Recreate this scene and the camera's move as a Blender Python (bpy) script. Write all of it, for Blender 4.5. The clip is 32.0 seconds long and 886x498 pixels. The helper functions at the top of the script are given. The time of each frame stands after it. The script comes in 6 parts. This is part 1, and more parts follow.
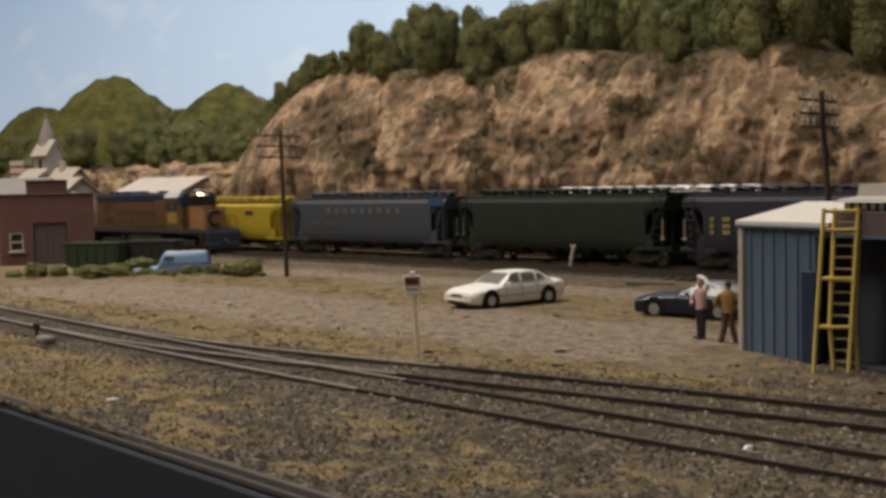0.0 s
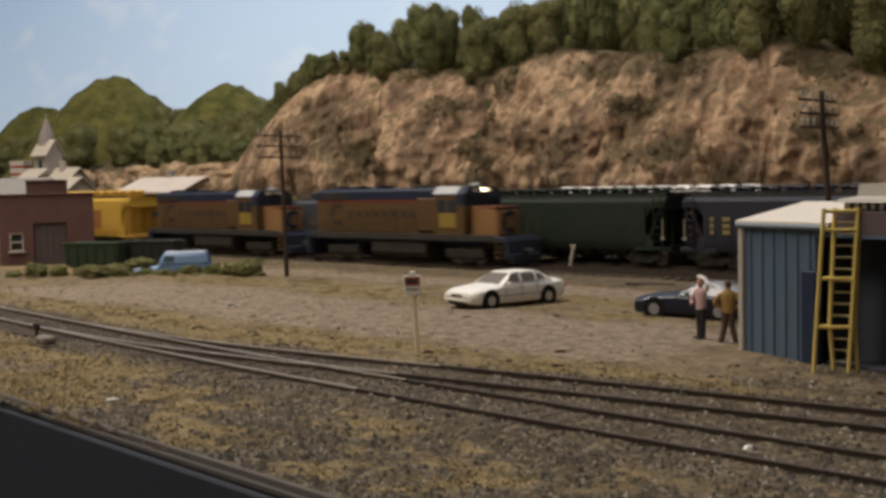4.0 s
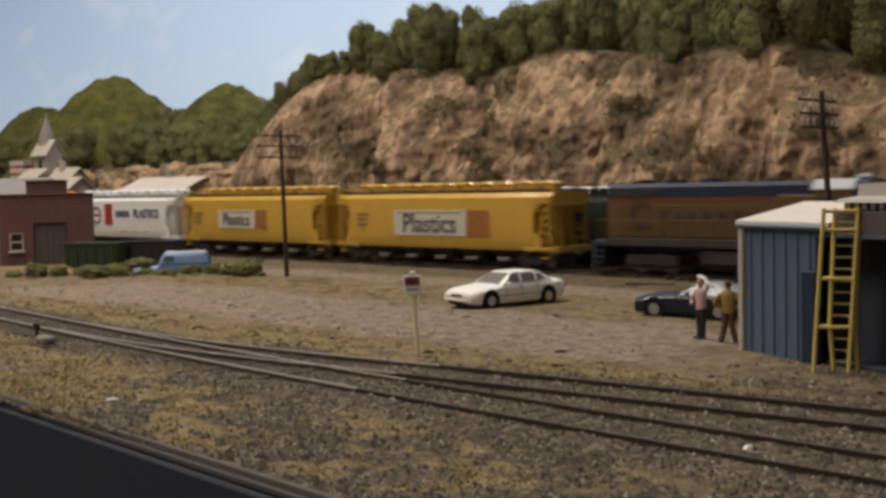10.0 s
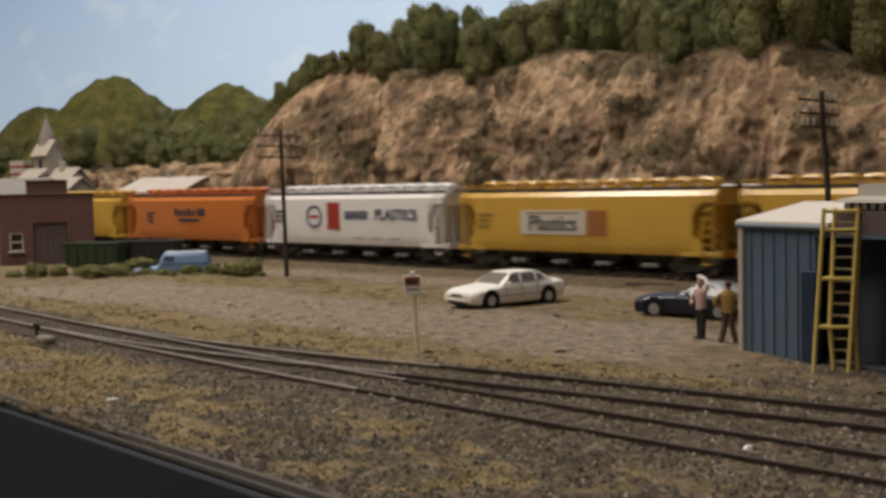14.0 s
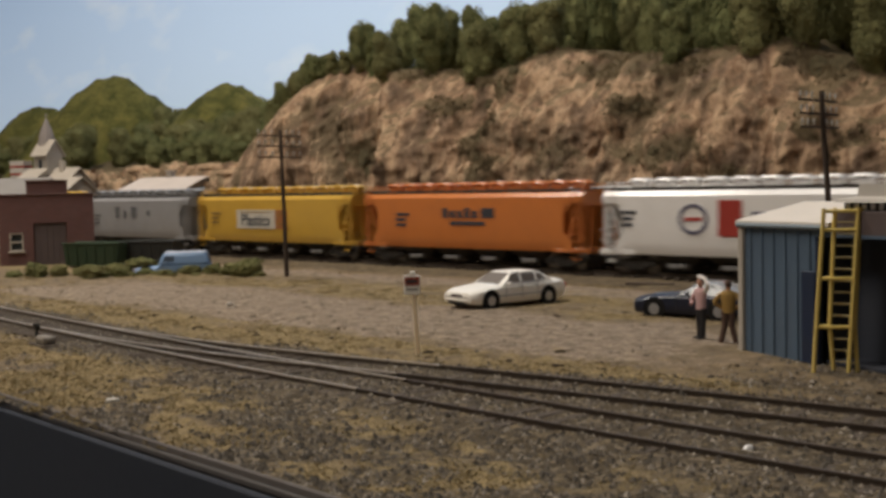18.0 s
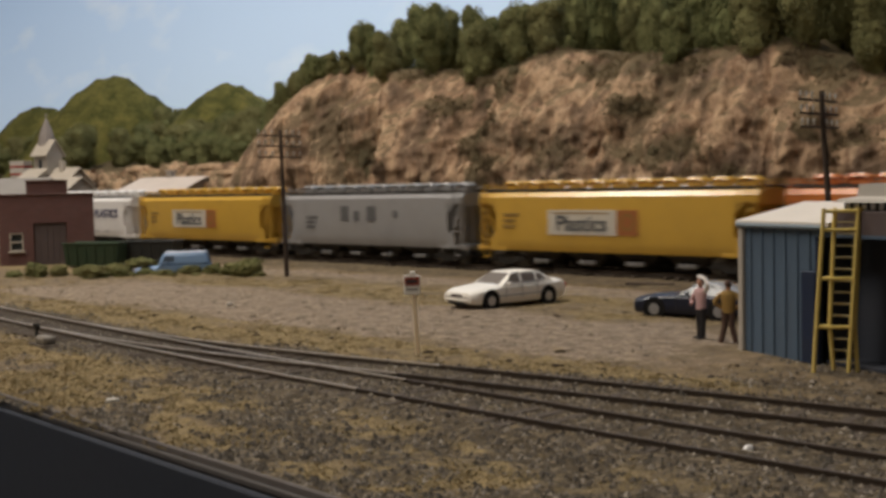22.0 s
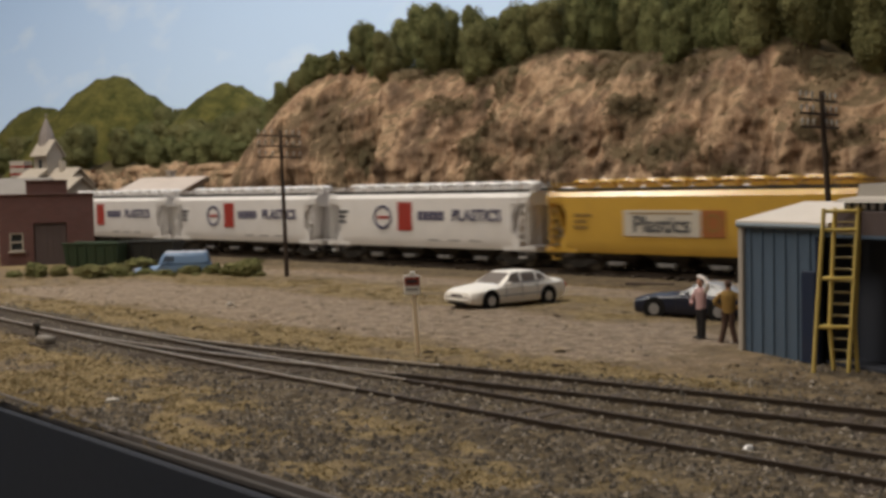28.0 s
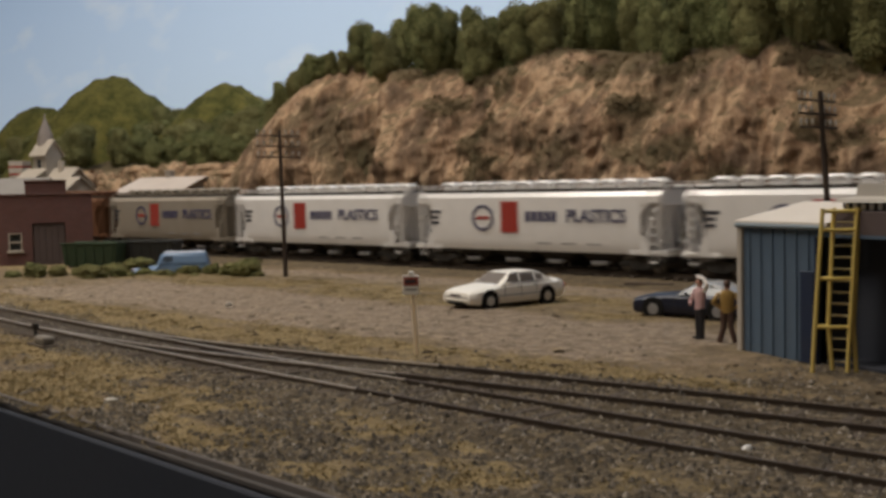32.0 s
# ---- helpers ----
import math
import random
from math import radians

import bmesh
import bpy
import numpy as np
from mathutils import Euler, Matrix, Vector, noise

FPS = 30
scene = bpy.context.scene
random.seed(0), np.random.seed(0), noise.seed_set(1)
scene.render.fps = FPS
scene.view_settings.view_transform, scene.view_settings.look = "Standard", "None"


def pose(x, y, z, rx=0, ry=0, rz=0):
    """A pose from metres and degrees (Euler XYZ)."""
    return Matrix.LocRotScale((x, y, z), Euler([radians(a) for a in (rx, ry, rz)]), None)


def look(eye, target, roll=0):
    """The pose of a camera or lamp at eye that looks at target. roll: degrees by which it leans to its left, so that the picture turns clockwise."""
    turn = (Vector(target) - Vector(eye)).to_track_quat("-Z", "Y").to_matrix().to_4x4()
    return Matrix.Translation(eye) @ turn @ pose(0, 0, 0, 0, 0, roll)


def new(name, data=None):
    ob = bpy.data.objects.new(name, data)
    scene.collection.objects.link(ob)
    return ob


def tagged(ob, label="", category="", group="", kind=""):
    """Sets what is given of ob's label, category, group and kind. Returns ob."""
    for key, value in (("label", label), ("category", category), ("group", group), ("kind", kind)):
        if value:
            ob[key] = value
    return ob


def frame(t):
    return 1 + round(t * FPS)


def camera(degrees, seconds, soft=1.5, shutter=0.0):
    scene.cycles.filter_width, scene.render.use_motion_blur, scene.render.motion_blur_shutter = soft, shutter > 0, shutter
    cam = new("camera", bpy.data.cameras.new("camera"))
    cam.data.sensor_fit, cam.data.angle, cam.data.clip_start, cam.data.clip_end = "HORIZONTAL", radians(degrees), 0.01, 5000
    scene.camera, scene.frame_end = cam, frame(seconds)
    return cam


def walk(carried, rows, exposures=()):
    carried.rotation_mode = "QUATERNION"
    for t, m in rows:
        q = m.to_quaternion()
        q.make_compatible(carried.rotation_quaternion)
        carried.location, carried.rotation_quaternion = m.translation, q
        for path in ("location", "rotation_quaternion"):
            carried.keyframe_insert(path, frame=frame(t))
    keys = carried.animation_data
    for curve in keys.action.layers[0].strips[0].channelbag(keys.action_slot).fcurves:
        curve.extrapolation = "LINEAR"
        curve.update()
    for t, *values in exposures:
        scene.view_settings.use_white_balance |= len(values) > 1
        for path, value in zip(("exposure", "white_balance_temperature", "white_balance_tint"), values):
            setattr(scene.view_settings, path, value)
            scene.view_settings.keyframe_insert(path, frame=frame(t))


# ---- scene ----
# A model railway in HO scale: numbers below are in metres of the full-size place, and K brings them to the model's true size.
K = 1 / 87.0
EYE = (0.0, 0.0, 4.779)
PITCH, ROLL = 3.164, -1.149


def cam_pose(yaw=0.0, pitch=PITCH):
    m = pose(EYE[0] * K, EYE[1] * K, EYE[2] * K) @ pose(0, 0, 0, 0, 0, yaw) @ pose(0, 0, 0, 90 - pitch) @ pose(0, 0, 0, 0, 0, ROLL)
    return m


cam = camera(42.743, 32.0, soft=3.4, shutter=1.6)
walk(cam, [(0, cam_pose()), (30.9, cam_pose()), (31.2, cam_pose(-0.055, PITCH + 0.0)), (32, cam_pose(-0.055, PITCH + 0.0))],
     exposures=[(0, 0.0), (8.0, 0.0), (14.0, -0.06), (20.0, -0.1), (28.5, -0.1), (30.0, -0.18), (31.0, -0.25), (32, -0.25)])

# ---- light: a closed room with ceiling lamps over the layout ----
world = bpy.data.worlds.new("room_air")
world.use_nodes = True
world.node_tree.nodes["Background"].inputs[0].default_value = (0.9, 0.86, 0.8, 1)
world.node_tree.nodes["Background"].inputs[1].default_value = 0.02
scene.world = world

TRACK_ANGLE = -44.876
DV = Vector((0.70863, -0.70558))
NV = Vector((0.70558, 0.70863))
Y0 = 63.279


def TP(d, o, z=0.0):
    """A place by its run along the main track, its offset behind the train's near side, and its height."""
    return Vector((d * DV.x + o * NV.x, Y0 + d * DV.y + o * NV.y, z))


def at(x, y, z=0.0, rz=0.0, rx=0.0, ry=0.0):
    return pose(x * K, y * K, z * K, rx, ry, rz)


def lamp(name, x, y, z, sx, sy, watts, color, target):
    data = bpy.data.lights.new(name, "AREA")
    data.shape, data.size, data.size_y, data.energy, data.color = "RECTANGLE", sx * K, sy * K, watts, color
    ob = new(name, data)
    ob.matrix_world = look((x * K, y * K, z * K), (target[0] * K, target[1] * K, target[2] * K))
    return ob


WARM = (1.0, 0.915, 0.81)
for d, watts in ((-62, 9.4), (-14, 6.1), (34, 1.1)):
    q = TP(d, -20)
    lamp("ceiling_lamp", q.x, q.y, 108, 40, 12, watts, WARM, (q.x, q.y, 0))
q = TP(-14, -105)
lamp("aisle_lamp", q.x, q.y, 108, 70, 24, 14.3, WARM, (q.x, q.y, 0))

# ---- mesh tools ----


class Shape:
    """Collects vertices and faces; material slots per face."""

    def __init__(self):
        self.v, self.f, self.m = [], [], []
        self.slot = 0

    def add(self, verts, faces):
        n = len(self.v)
        self.v += [tuple(p) for p in verts]
        self.f += [tuple(i + n for i in f) for f in faces]
        self.m += [self.slot] * len(faces)
        return self

    def box(self, c, s, b=0.0, m=None):
        x, y, z = s[0] / 2, s[1] / 2, s[2] / 2
        if b <= 0:
            vs = [(sx * x, sy * y, sz * z) for sx in (-1, 1) for sy in (-1, 1) for sz in (-1, 1)]
            fs = [(0, 1, 3, 2), (4, 6, 7, 5), (0, 4, 5, 1), (2, 3, 7, 6), (0, 2, 6, 4), (1, 5, 7, 3)]
        else:
            b = min(b, x * 0.9, y * 0.9, z * 0.9)
            vs, idx = [], {}
            for sx in (-1, 1):
                for sy in (-1, 1):
                    for sz in (-1, 1):
                        for a in range(3):
                            idx[(sx, sy, sz, a)] = len(vs)
                            e = [x - b, y - b, z - b]
                            e[a] += b
                            vs.append((sx * e[0], sy * e[1], sz * e[2]))
            fs = []
            S = (-1, 1)
            for s1 in S:
                for a in range(3):
                    o = [k for k in range(3) if k != a]
                    ring = []
                    for u, w in ((-1, -1), (1, -1), (1, 1), (-1, 1)):
                        k = [0, 0, 0]
                        k[a], k[o[0]], k[o[1]] = s1, u, w
                        ring.append(idx[(*k, a)])
                    fs.append(tuple(ring))
            for a in range(3):
                o = [k for k in range(3) if k != a]
                for u in S:
                    for w in S:
                        k1, k2 = [0, 0, 0], [0, 0, 0]
                        k1[a], k2[a] = -1, 1
                        k1[o[0]] = k2[o[0]] = u
                        k1[o[1]] = k2[o[1]] = w
                        fs.append((idx[(*k1, o[0])], idx[(*k2, o[0])], idx[(*k2, o[1])], idx[(*k1, o[1])]))
            for sx in S:
                for sy in S:
                    for sz in S:
                        fs.append((idx[(sx, sy, sz, 0)], idx[(sx, sy, sz, 1)], idx[(sx, sy, sz, 2)]))
        vs = [Vector(p) for p in vs]
        if m is not None:
            vs = [m @ p for p in vs]
        return self.add([p + Vector(c) for p in vs], fs)

    def rod(self, a, b, r, n=8, r2=None, caps=True):
        a, b = Vector(a), Vector(b)
        r2 = r if r2 is None else r2
        q = (b - a).to_track_quat("Z", "Y")
        ring = [q @ Vector((math.cos(2 * math.pi * k / n), math.sin(2 * math.pi * k / n), 0)) for k in range(n)]
        vs = [a + p * r for p in ring] + [b + p * r2 for p in ring]
        fs = [(k, (k + 1) % n, n + (k + 1) % n, n + k) for k in range(n)]
        if caps:
            fs += [tuple(range(n - 1, -1, -1)), tuple(range(n, 2 * n))]
        return self.add(vs, fs)

    def loft(self, rings, closed=True, caps=True):
        n = len(rings[0])
        vs = [p for r in rings for p in r]
        fs = []
        for i in range(len(rings) - 1):
            for k in range(n if closed else n - 1):
                k2 = (k + 1) % n
                fs.append((i * n + k, i * n + k2, (i + 1) * n + k2, (i + 1) * n + k))
        if caps and closed:
            fs += [tuple(range(n - 1, -1, -1)), tuple((len(rings) - 1) * n + k for k in range(n))]
        return self.add(vs, fs)

    def plate(self, poly, axis, lo, hi):
        """A flat outline (2D) pushed through along an axis: 'x', 'y' or 'z'."""
        def put(p, w):
            return {"x": (w, p[0], p[1]), "y": (p[0], w, p[1]), "z": (p[0], p[1], w)}[axis]
        return self.loft([[put(p, lo) for p in poly], [put(p, hi) for p in poly]])

    def ball(self, c, r, seg=10, rings=6, sq=(1, 1, 1)):
        vs, fs = [], []
        for i in range(rings + 1):
            t = math.pi * i / rings
            for k in range(seg):
                a = 2 * math.pi * k / seg
                vs.append((c[0] + r * sq[0] * math.sin(t) * math.cos(a), c[1] + r * sq[1] * math.sin(t) * math.sin(a), c[2] + r * sq[2] * math.cos(t)))
        for i in range(rings):
            for k in range(seg):
                fs.append((i * seg + k, (i + 1) * seg + k, (i + 1) * seg + (k + 1) % seg, i * seg + (k + 1) % seg))
        return self.add(vs, fs)

    def wall(self, xs, zs, holes, y0, y1):
        """A wall in the xz plane cut by a grid, with the listed cells (i, j) left open; one connected mesh."""
        nx, nz = len(xs), len(zs)
        vs = [(x, y, z) for y in (y0, y1) for x in xs for z in zs]
        ix = lambda f, i, j: f * nx * nz + i * nz + j
        solid = lambda i, j: 0 <= i < nx - 1 and 0 <= j < nz - 1 and (i, j) not in holes
        fs = []
        for i in range(nx - 1):
            for j in range(nz - 1):
                if not solid(i, j):
                    continue
                for f in (0, 1):
                    fs.append((ix(f, i, j), ix(f, i + 1, j), ix(f, i + 1, j + 1), ix(f, i, j + 1)))
                for (a, b), (di, dj) in ((((i, j), (i, j + 1)), (-1, 0)), (((i + 1, j), (i + 1, j + 1)), (1, 0)), (((i, j), (i + 1, j)), (0, -1)), (((i, j + 1), (i + 1, j + 1)), (0, 1))):
                    if not solid(i + di, j + dj):
                        fs.append((ix(0, *a), ix(0, *b), ix(1, *b), ix(1, *a)))
        return self.add(vs, fs)

    def mesh(self, name, mats, smooth=False):
        me = bpy.data.meshes.new(name)
        me.from_pydata([(a * K, b * K, c * K) for a, b, c in self.v], [], self.f)
        for m in mats if isinstance(mats, (list, tuple)) else [mats]:
            me.materials.append(m)
        if isinstance(mats, (list, tuple)):
            me.polygons.foreach_set("material_index", self.m)
        bm = bmesh.new()
        bm.from_mesh(me)
        bmesh.ops.recalc_face_normals(bm, faces=bm.faces)
        bm.to_mesh(me)
        bm.free()
        if smooth:
            me.polygons.foreach_set("use_smooth", [True] * len(me.polygons))
            me.set_sharp_from_angle(angle=radians(38))
        me.update()
        return me


def part(name, shape, mats, parent=None, label="", m=None, smooth=False):
    me = shape if isinstance(shape, bpy.types.Mesh) else shape.mesh(name, mats, smooth)
    ob = new(name, me)
    if parent is not None:
        ob.parent = parent
    if m is not None:
        ob.matrix_basis = m
    if label:
        ob["label"] = label
    return ob


def thing(name, m, label, category, group="", kind=""):
    ob = new(name)
    ob.empty_display_size = 0.01
    ob.matrix_basis = m
    return tagged(ob, label, category, group, kind)


# ---- materials ----


def rgb(r, g, b):
    """Linear colour from display values 0..255."""
    return tuple((c / 255 / 12.92) if c / 255 < 0.04045 else ((c / 255 + 0.055) / 1.055) ** 2.4 for c in (r, g, b))


def nodes_of(name):
    mt = bpy.data.materials.new(name)
    mt.use_nodes = True
    nt = mt.node_tree
    return mt, nt, nt.nodes["Principled BSDF"]


def coords(nt, scale=1.0, stretch=(1, 1, 1), kind="Object"):
    tc = nt.nodes.new("ShaderNodeTexCoord")
    mp = nt.nodes.new("ShaderNodeMapping")
    s = scale / K if kind == "Object" else scale
    mp.inputs["Scale"].default_value = (s * stretch[0], s * stretch[1], s * stretch[2])
    nt.links.new(tc.outputs[kind], mp.inputs[0])
    return mp.outputs[0]


def noise_node(nt, vec, scale, detail=6.0, rough=0.55):
    n = nt.nodes.new("ShaderNodeTexNoise")
    n.inputs["Scale"].default_value, n.inputs["Detail"].default_value, n.inputs["Roughness"].default_value = scale, detail, rough
    nt.links.new(vec, n.inputs["Vector"])
    return n.outputs["Fac"]


def ramp(nt, fac, stops):
    r = nt.nodes.new("ShaderNodeValToRGB")
    while len(r.color_ramp.elements) < len(stops):
        r.color_ramp.elements.new(0.5)
    for e, (p, c) in zip(r.color_ramp.elements, stops):
        e.position, e.color = p, (*c, 1) if len(c) == 3 else c
    nt.links.new(fac, r.inputs[0])
    return r.outputs[0]


def mixc(nt, fac, a, b, mode="MIX"):
    m = nt.nodes.new("ShaderNodeMix")
    m.data_type, m.blend_type = "RGBA", mode
    for s, v in ((m.inputs[0], fac), (m.inputs[6], a), (m.inputs[7], b)):
        if isinstance(v, (int, float)):
            s.default_value = v
        elif isinstance(v, tuple):
            s.default_value = (*v, 1)
        else:
            nt.links.new(v, s)
    return m.outputs[2]


def bump(nt, b, height, strength, dist):
    n = nt.nodes.new("ShaderNodeBump")
    n.inputs["Strength"].default_value, n.inputs["Distance"].default_value = strength, dist * K
    nt.links.new(height, n.inputs["Height"])
    nt.links.new(n.outputs[0], b.inputs["Normal"])


def paint(name, color, rough=0.5, metal=0.0, wear=0.25, scale=1.2, dirt=(0.09, 0.07, 0.05), grain=0.15, streak=1.0):
    """A worn painted or plain surface: broad stains, fine speckle, slight relief."""
    mt, nt, b = nodes_of(name)
    vec = coords(nt, 1.0, (1, 1, streak))
    big = noise_node(nt, vec, scale, 5)
    fine = noise_node(nt, vec, scale * 14, 3)
    c1 = mixc(nt, ramp(nt, big, [(0.42, (0, 0, 0)), (0.75, (wear, wear, wear))]), tuple(color), dirt)
    lo, hi = tuple(c * (1 - grain) for c in color), tuple(min(1, c * (1 + grain)) for c in color)
    c2 = mixc(nt, 0.5, c1, mixc(nt, fine, lo, hi))
    nt.links.new(c2, b.inputs["Base Color"])
    b.inputs["Roughness"].default_value, b.inputs["Metallic"].default_value = rough, metal
    b.inputs["Specular IOR Level"].default_value = 0.45 if rough < 0.45 else 0.2
    bump(nt, b, fine, 0.25, 0.02)
    return mt


def glow(name, color, power):
    mt, nt, b = nodes_of(name)
    b.inputs["Base Color"].default_value = (*color, 1)
    b.inputs["Emission Color"].default_value = (*color, 1)
    b.inputs["Emission Strength"].default_value = power
    return mt


def layered(name, stops, scale=0.5, fine=9.0, rough=0.95, relief=0.4, rdist=0.12, stretch=(1, 1, 1), spots=None):
    """Earth, rock and foam: colour by broad noise, broken by fine noise, with relief."""
    mt, nt, b = nodes_of(name)
    vec = coords(nt, 1.0, stretch)
    big = noise_node(nt, vec, scale, 8, 0.62)
    sm = noise_node(nt, vec, fine, 4, 0.6)
    mix = nt.nodes.new("ShaderNodeMath")
    mix.operation = "MULTIPLY_ADD"
    nt.links.new(sm, mix.inputs[0])
    mix.inputs[1].default_value = 0.55
    nt.links.new(big, mix.inputs[2])
    sub = nt.nodes.new("ShaderNodeMath")
    sub.operation = "SUBTRACT"
    nt.links.new(mix.outputs[0], sub.inputs[0])
    sub.inputs[1].default_value = 0.275
    col = ramp(nt, sub.outputs[0], stops)
    if spots:
        vor = nt.nodes.new("ShaderNodeTexVoronoi")
        vor.inputs["Scale"].default_value = spots[0]
        nt.links.new(vec, vor.inputs["Vector"])
        col = mixc(nt, ramp(nt, vor.outputs["Distance"], [(spots[1], (1, 1, 1)), (spots[1] + 0.06, (0, 0, 0))]), col, spots[2])
    nt.links.new(col, b.inputs["Base Color"])
    b.inputs["Roughness"].default_value = rough
    b.inputs["Specular IOR Level"].default_value = 0.2
    bump(nt, b, sub.outputs[0], relief, rdist)
    return mt


YELLOW = paint("yellow_car_paint", (0.60, 0.36, 0.06), 0.2, wear=0.2, scale=0.8)
ORANGE = paint("orange_car_paint", (0.58, 0.185, 0.045), 0.2, wear=0.2, scale=0.8)
WHITE = paint("white_car_paint", (0.82, 0.79, 0.765), 0.2, wear=0.15, scale=0.8)
DIRTY = paint("weathered_white_paint", (0.31, 0.27, 0.22), 0.6, wear=0.55, scale=0.5, dirt=(0.16, 0.12, 0.08))
GREY = paint("grey_car_paint", (0.31, 0.30, 0.297), 0.2, wear=0.25, scale=0.8)
BROWN = paint("brown_car_paint", (0.16, 0.075, 0.04), 0.6, wear=0.3)
SLATE = paint("slate_car_paint", (0.06, 0.066, 0.078), 0.6, wear=0.3)
DGREEN = paint("dark_green_car_paint", (0.02, 0.029, 0.021), 0.75, wear=0.25)
NAVY = paint("navy_car_paint", (0.032, 0.034, 0.046), 0.6, wear=0.25)
BLACK = paint("black_underframe", (0.046, 0.042, 0.038), 0.7, wear=0.5, dirt=(0.11, 0.085, 0.06))
STEEL = paint("wheel_steel", (0.22, 0.2, 0.18), 0.4, 0.8, wear=0.4)
RAIL = paint("rusty_rail", (0.07, 0.052, 0.039), 0.6, 0.0, wear=0.4)
RAILTOP = paint("pale_rail_head", (0.4, 0.335, 0.26), 0.34, 0.2, wear=0.4)
TIE = paint("weathered_tie", (0.085, 0.065, 0.05), 0.9, wear=0.5, scale=3, dirt=(0.2, 0.17, 0.13))
LBLUE = paint("locomotive_blue", (0.022, 0.03, 0.055), 0.45, wear=0.3)
# The hood sides' shade is darkened into this yellow along with grime.
LYEL = paint("shaded_grimy_yellow", (0.115, 0.067, 0.028), 0.55, wear=0.5, scale=0.9)
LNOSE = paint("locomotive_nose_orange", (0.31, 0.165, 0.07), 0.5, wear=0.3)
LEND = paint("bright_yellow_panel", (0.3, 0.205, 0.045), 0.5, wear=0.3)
LRED = paint("locomotive_vermilion", (0.16, 0.045, 0.025), 0.5, wear=0.3)
LGREY = paint("cab_roof_grey", (0.5, 0.5, 0.5), 0.5, wear=0.3)
FADED = paint("worn_blue_lettering", (0.06, 0.042, 0.03), 0.6, wear=0.3)
BARS = paint("dark_lettering", (0.05, 0.05, 0.06), 0.6, wear=0.1)
FAINT = paint("faint_brown_stencil", (0.26, 0.16, 0.045), 0.6, wear=0.1)
DIMGREY = paint("dim_grey_lettering", (0.12, 0.118, 0.12), 0.6, wear=0.2)
BARB = paint("blue_lettering", (0.065, 0.062, 0.12), 0.6, wear=0.1)
REDM = paint("red_panel", (0.36, 0.048, 0.036), 0.5, wear=0.1)
ORANGEP = paint("orange_panel", (0.35, 0.13, 0.045), 0.5, wear=0.1)
PANEL = paint("cream_panel", (0.58, 0.53, 0.45), 0.5, wear=0.1)
TYRE = paint("black_tyre", (0.014, 0.013, 0.013), 0.8, wear=0.1)
GLASS = paint("dark_window", (0.03, 0.035, 0.04), 0.12, wear=0.1)
LIT = glow("headlight_glow", (1.0, 0.78, 0.5), 9.0)

# ---- the setting: room, backdrop, fascia, ground, hillside ----
rnd = random.Random(7)


def fbm(x, y, z=0.0, o=5):
    return noise.fractal(Vector((x, y, z)), 1.0, 2.0, o, noise_basis="PERLIN_ORIGINAL")


def curve(x, pts):
    if x <= pts[0][0]:
        return pts[0][1]
    for (a, p), (b, q) in zip(pts, pts[1:]):
        if x <= b:
            t = (x - a) / (b - a)
            t = t * t * (3 - 2 * t)
            return p + (q - p) * t
    return pts[-1][1]


def grid_mesh(name, us, vs, fn, mats, cover=None):
    verts = [fn(u, v) for u in us for v in vs]
    n = len(vs)
    faces = [(i * n + j, (i + 1) * n + j, (i + 1) * n + j + 1, i * n + j + 1) for i in range(len(us) - 1) for j in range(n - 1)]
    me = bpy.data.meshes.new(name)
    me.from_pydata([(a * K, b * K, c * K) for a, b, c in verts], [], faces)
    me.materials.append(mats)
    me.polygons.foreach_set("use_smooth", [True] * len(faces))
    if cover:
        at_ = me.color_attributes.new("cover", "FLOAT_COLOR", "POINT")
        data = []
        for u in us:
            for v in vs:
                data += [*cover(u, v), 1.0]
        at_.data.foreach_set("color", data)
    me.update()
    return me


def yard_line(d):
    """Offset of the near yard track's centre line at run d: a slow bend."""
    u = max(-4.0, min(28.0, d - 10.0))
    slope = -0.0716 + 0.00278 * u
    return -26.64 - 0.0716 * u + 0.00139 * u * u + slope * (d - 10.0 - u)


def spur_line(d):
    """Offset of the diverging track's centre line at run d, easing out of the near track."""
    lo, hi, sw = 6.8, 20.4, 13.6
    far = lambda e: -27.72 + 0.1788 * (e - 10) - 0.00139 * (e - 10) ** 2 if e < 40 else -23.6 + 0.095 * (e - 40)
    if d <= lo:
        return yard_line(d)
    if d >= hi:
        return far(d)
    u = (d - lo) / (hi - lo)
    return (1 - u) ** 2 * yard_line(lo) + 2 * u * (1 - u) * yard_line(sw) + u * u * far(hi)


